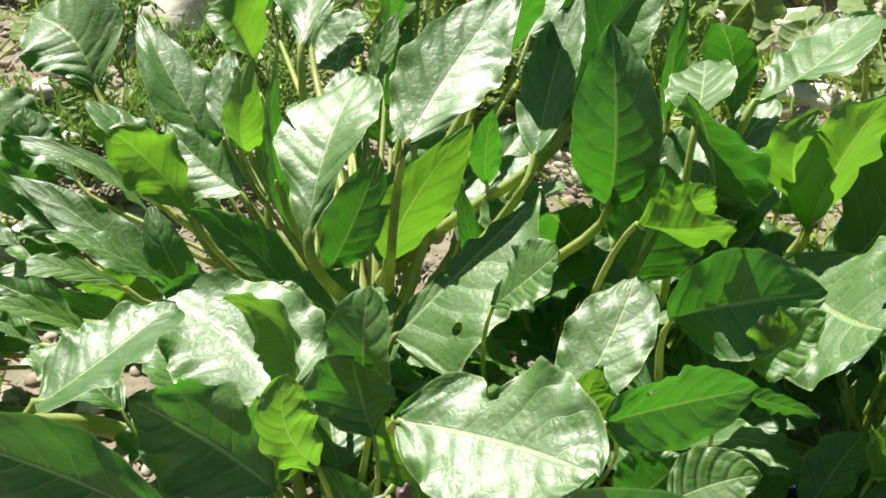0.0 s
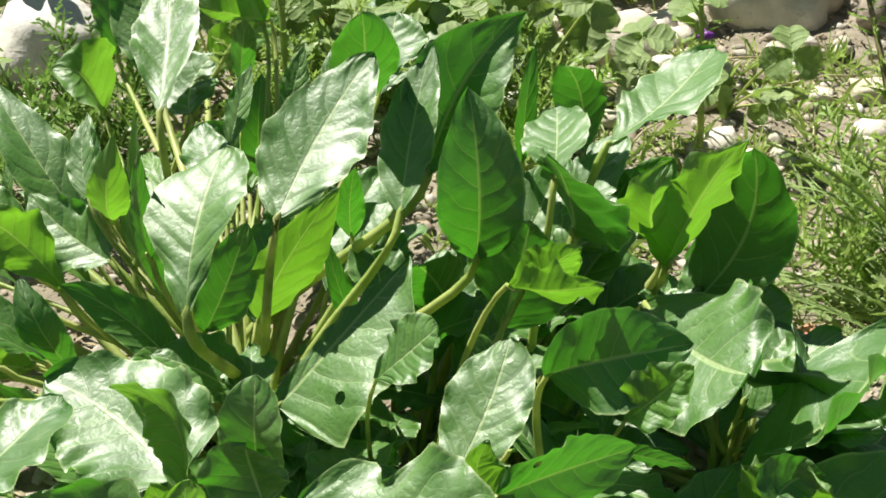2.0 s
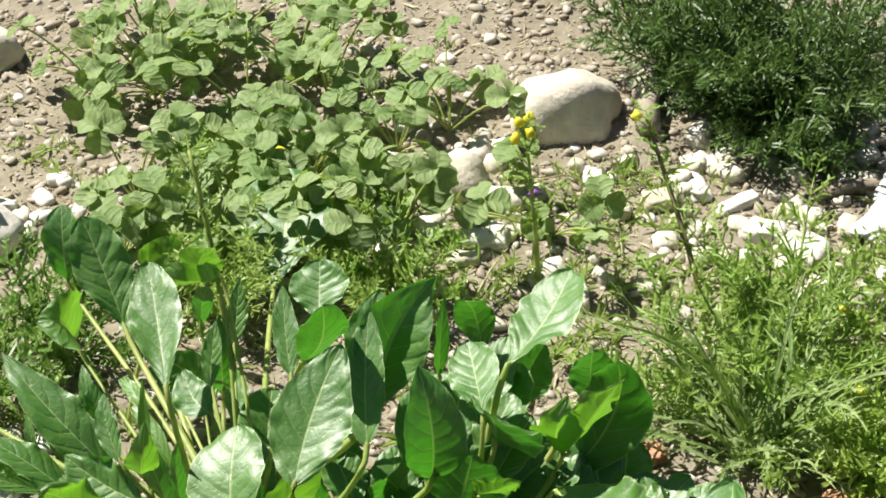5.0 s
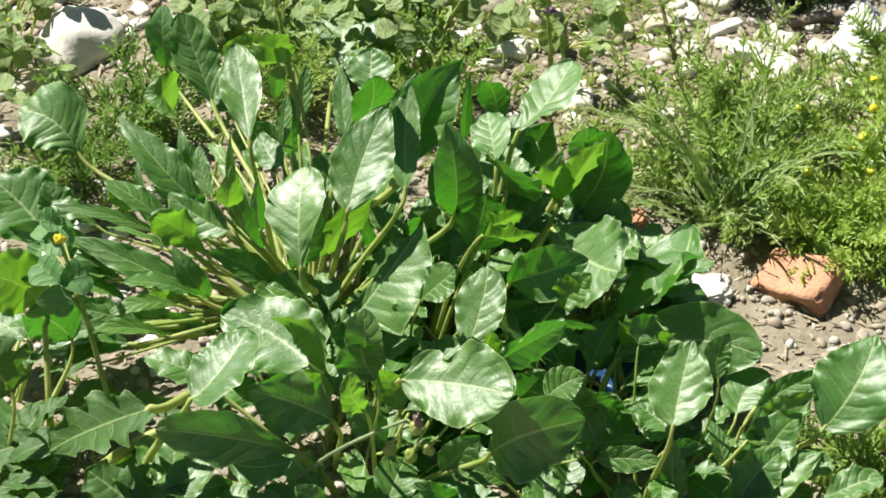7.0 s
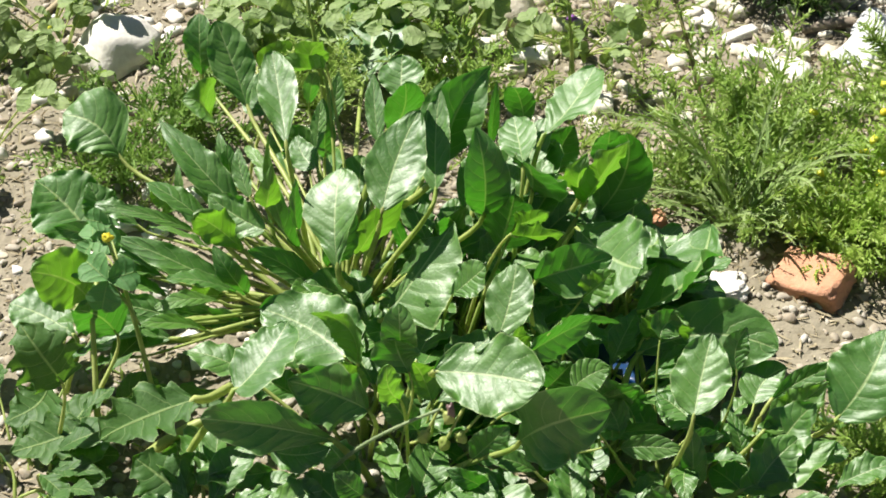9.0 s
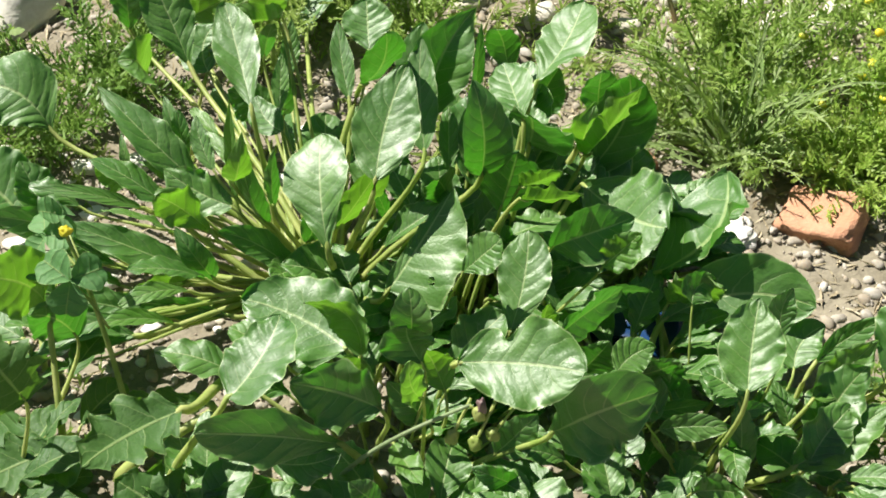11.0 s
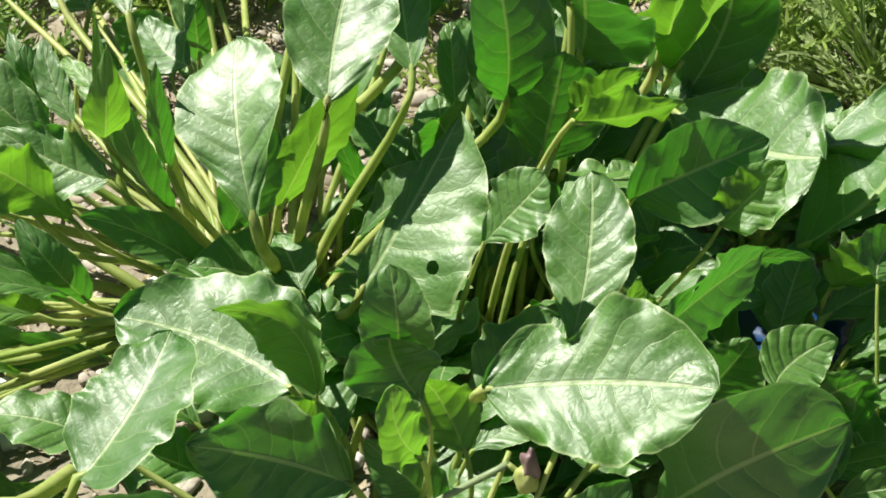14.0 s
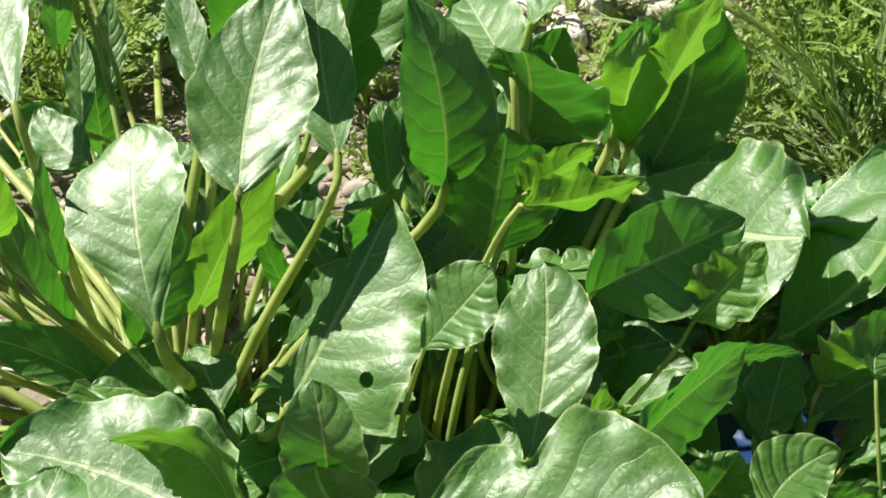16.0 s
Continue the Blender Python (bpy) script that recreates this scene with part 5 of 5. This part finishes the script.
leaf(r_plant, (0.189, -0.213, 0.040), (0.208, -0.234, 0.060), (0.199, -0.217, 0.060), (0.204, -0.228, 0.040), "oval", fold=0.15, rib=0.50, wavy=True)
leaf(r_plant, (0.218, -0.181, 0.040), (0.215, -0.214, 0.040), (0.206, -0.201, 0.045), (0.222, -0.200, 0.045), "lance", fold=0.10, rib=0.50)
leaf(l_plant, (-0.162, -0.079, 0.085), (-0.188, -0.108, 0.136), (-0.179, -0.111, 0.110), (-0.162, -0.078, 0.125), "obov", fold=0.05, rib=0.50, material=YOUNG)
leaf(l_plant, (-0.149, -0.072, 0.050), (-0.170, -0.092, 0.090), (-0.167, -0.082, 0.060), (-0.151, -0.078, 0.090), "oval", fold=0.05, rib=0.50)
leaf(l_plant, (-0.183, -0.054, 0.033), (-0.230, -0.031, 0.042), (-0.217, -0.054, 0.033), (-0.204, -0.022, 0.046), "obov", fold=0.05, rib=0.50)
leaf(l_plant, (-0.087, -0.153, 0.070), (-0.138, -0.197, 0.080), (-0.138, -0.163, 0.080), (-0.108, -0.192, 0.070), "oval", fold=0.12, rib=0.50, lobed=True, thick=1.7, root=(-0.059, -0.065, 0))
leaf(l_plant, (-0.172, -0.138, 0.070), (-0.195, -0.126, 0.110), (-0.202, -0.152, 0.090), (-0.159, -0.129, 0.100), "oval", fold=0.10, rib=0.50, lobed=True)
leaf(l_plant, (-0.091, -0.191, 0.020), (-0.126, -0.173, 0.040), (-0.131, -0.192, 0.030), (-0.091, -0.169, 0.035), "oval", fold=0.10, rib=0.50, lobed=True)
leaf(l_plant, (-0.162, -0.137, 0.030), (-0.207, -0.160, 0.030), (-0.195, -0.134, 0.035), (-0.177, -0.167, 0.025), "oval", fold=0.10, rib=0.50, lobed=True)
leaf(l_plant, (-0.073, -0.114, 0.030), (-0.143, -0.113, 0.030), (-0.111, -0.101, 0.035), (-0.109, -0.116, 0.020), "lance", fold=0.15, rib=0.50, lobed=True, thick=1.7)
leaf(l_plant, (-0.186, 0.051, 0.030), (-0.230, 0.084, 0.060), (-0.229, 0.057, 0.045), (-0.200, 0.094, 0.060), "oval", fold=0.10, rib=0.50)
leaf(l_plant, (-0.177, 0.060, 0.030), (-0.191, 0.081, 0.060), (-0.193, 0.061, 0.050), (-0.174, 0.081, 0.050), "oval", fold=0.10, rib=0.50)
leaf(l_plant, (-0.193, -0.102, 0.030), (-0.216, -0.133, 0.030), (-0.211, -0.113, 0.040), (-0.186, -0.138, 0.030), "oval", fold=0.10, rib=0.50, lobed=True)
leaf(l_plant, (-0.155, -0.133, 0.030), (-0.184, -0.158, 0.020), (-0.182, -0.138, 0.030), (-0.154, -0.162, 0.020), "oval", fold=0.10, rib=0.50)


# low leaves and stalks that fill the inside of each plant
def undergrowth(plant, count, seed, az, reach, top, size, material=None, slim=(0.17, 0.30), lobed=False):
    rnd = random.Random(seed)
    o = plant_roots[plant.name]
    for _ in range(count):
        w = radians(rnd.uniform(*az))
        d = Vector((math.cos(w), math.sin(w), 0))
        far = rnd.uniform(*reach)
        ln = rnd.uniform(*size)
        z = rnd.uniform(*top)
        base = o + d * far + Vector((0, 0, z * 0.75))
        tip = o + d * (far + ln * 0.85) + Vector((0, 0, z + rnd.uniform(-0.3, 0.4) * ln))
        side = d.cross(Vector((0, 0, 1))) * ln * rnd.uniform(*slim)
        side.z += rnd.uniform(-0.4, 0.4) * side.length
        m = base.lerp(tip, 0.55) + Vector((0, 0, ln * 0.10))
        leaf(plant, base, tip, m - side, m + side, rnd.choice(("obov", "obov", "lance", "spat")), fold=rnd.uniform(0.05, 0.25), wavy=rnd.random() < 0.3, material=material, lobed=lobed, thick=0.6 if lobed else 1.0)


undergrowth(a_plant, 7, 1, (95, 215), (0.07, 0.14), (0.02, 0.075), (0.045, 0.075), None, (0.09, 0.18))
undergrowth(a_plant, 12, 17, (158, 205), (0.125, 0.175), (0.018, 0.055), (0.035, 0.05), None, (0.12, 0.22))
undergrowth(a_plant, 8, 8, (95, 215), (0.06, 0.12), (0.03, 0.08), (0.04, 0.06), YOUNG, (0.08, 0.16))
undergrowth(a_plant, 14, 2, (0, 95), (0.02, 0.07), (0.03, 0.07), (0.04, 0.06))
undergrowth(a_plant, 12, 6, (215, 360), (0.01, 0.05), (0.02, 0.045), (0.03, 0.05))
undergrowth(c_plant, 16, 9, (-30, 120), (0.02, 0.09), (0.04, 0.085), (0.035, 0.06))
undergrowth(c_plant, 18, 41, (35, 85), (0.06, 0.125), (0.045, 0.095), (0.04, 0.06), None, (0.20, 0.32))
undergrowth(n_plant, 14, 42, (-25, 60), (0.01, 0.055), (0.03, 0.06), (0.035, 0.055), None, (0.20, 0.32))
undergrowth(c_plant, 20, 3, (-120, 100), (0.01, 0.08), (0.015, 0.055), (0.035, 0.06))
undergrowth(f_plant, 22, 4, (-60, 110), (0.01, 0.09), (0.012, 0.045), (0.03, 0.055))
undergrowth(r_plant, 22, 5, (0, 360), (0.01, 0.09), (0.012, 0.04), (0.03, 0.05))
undergrowth(l_plant, 24, 7, (-60, 160), (0.01, 0.10), (0.01, 0.035), (0.03, 0.05), LOBED)
undergrowth(g_plant, 19, 21, (0, 360), (0.005, 0.05), (0.008, 0.03), (0.03, 0.055))
undergrowth(h_plant, 19, 22, (0, 360), (0.005, 0.05), (0.008, 0.03), (0.03, 0.055))
undergrowth(k_plant, 22, 23, (0, 360), (0.005, 0.05), (0.010, 0.035), (0.03, 0.05))
undergrowth(q_plant, 17, 24, (0, 360), (0.005, 0.04), (0.015, 0.045), (0.03, 0.05))
undergrowth(m_plant, 20, 26, (0, 360), (0.004, 0.05), (0.015, 0.055), (0.03, 0.055))
undergrowth(f_plant, 16, 31, (10, 170), (0.02, 0.10), (0.025, 0.065), (0.03, 0.055), None, (0.20, 0.34))
undergrowth(c_plant, 18, 32, (180, 350), (0.01, 0.07), (0.02, 0.06), (0.03, 0.05), None, (0.20, 0.34))
undergrowth(n_plant, 18, 41, (-30, 200), (0.004, 0.05), (0.025, 0.06), (0.035, 0.06), None, (0.24, 0.38))
undergrowth(m_plant, 14, 33, (0, 360), (0.01, 0.07), (0.02, 0.06), (0.03, 0.05), None, (0.20, 0.34))
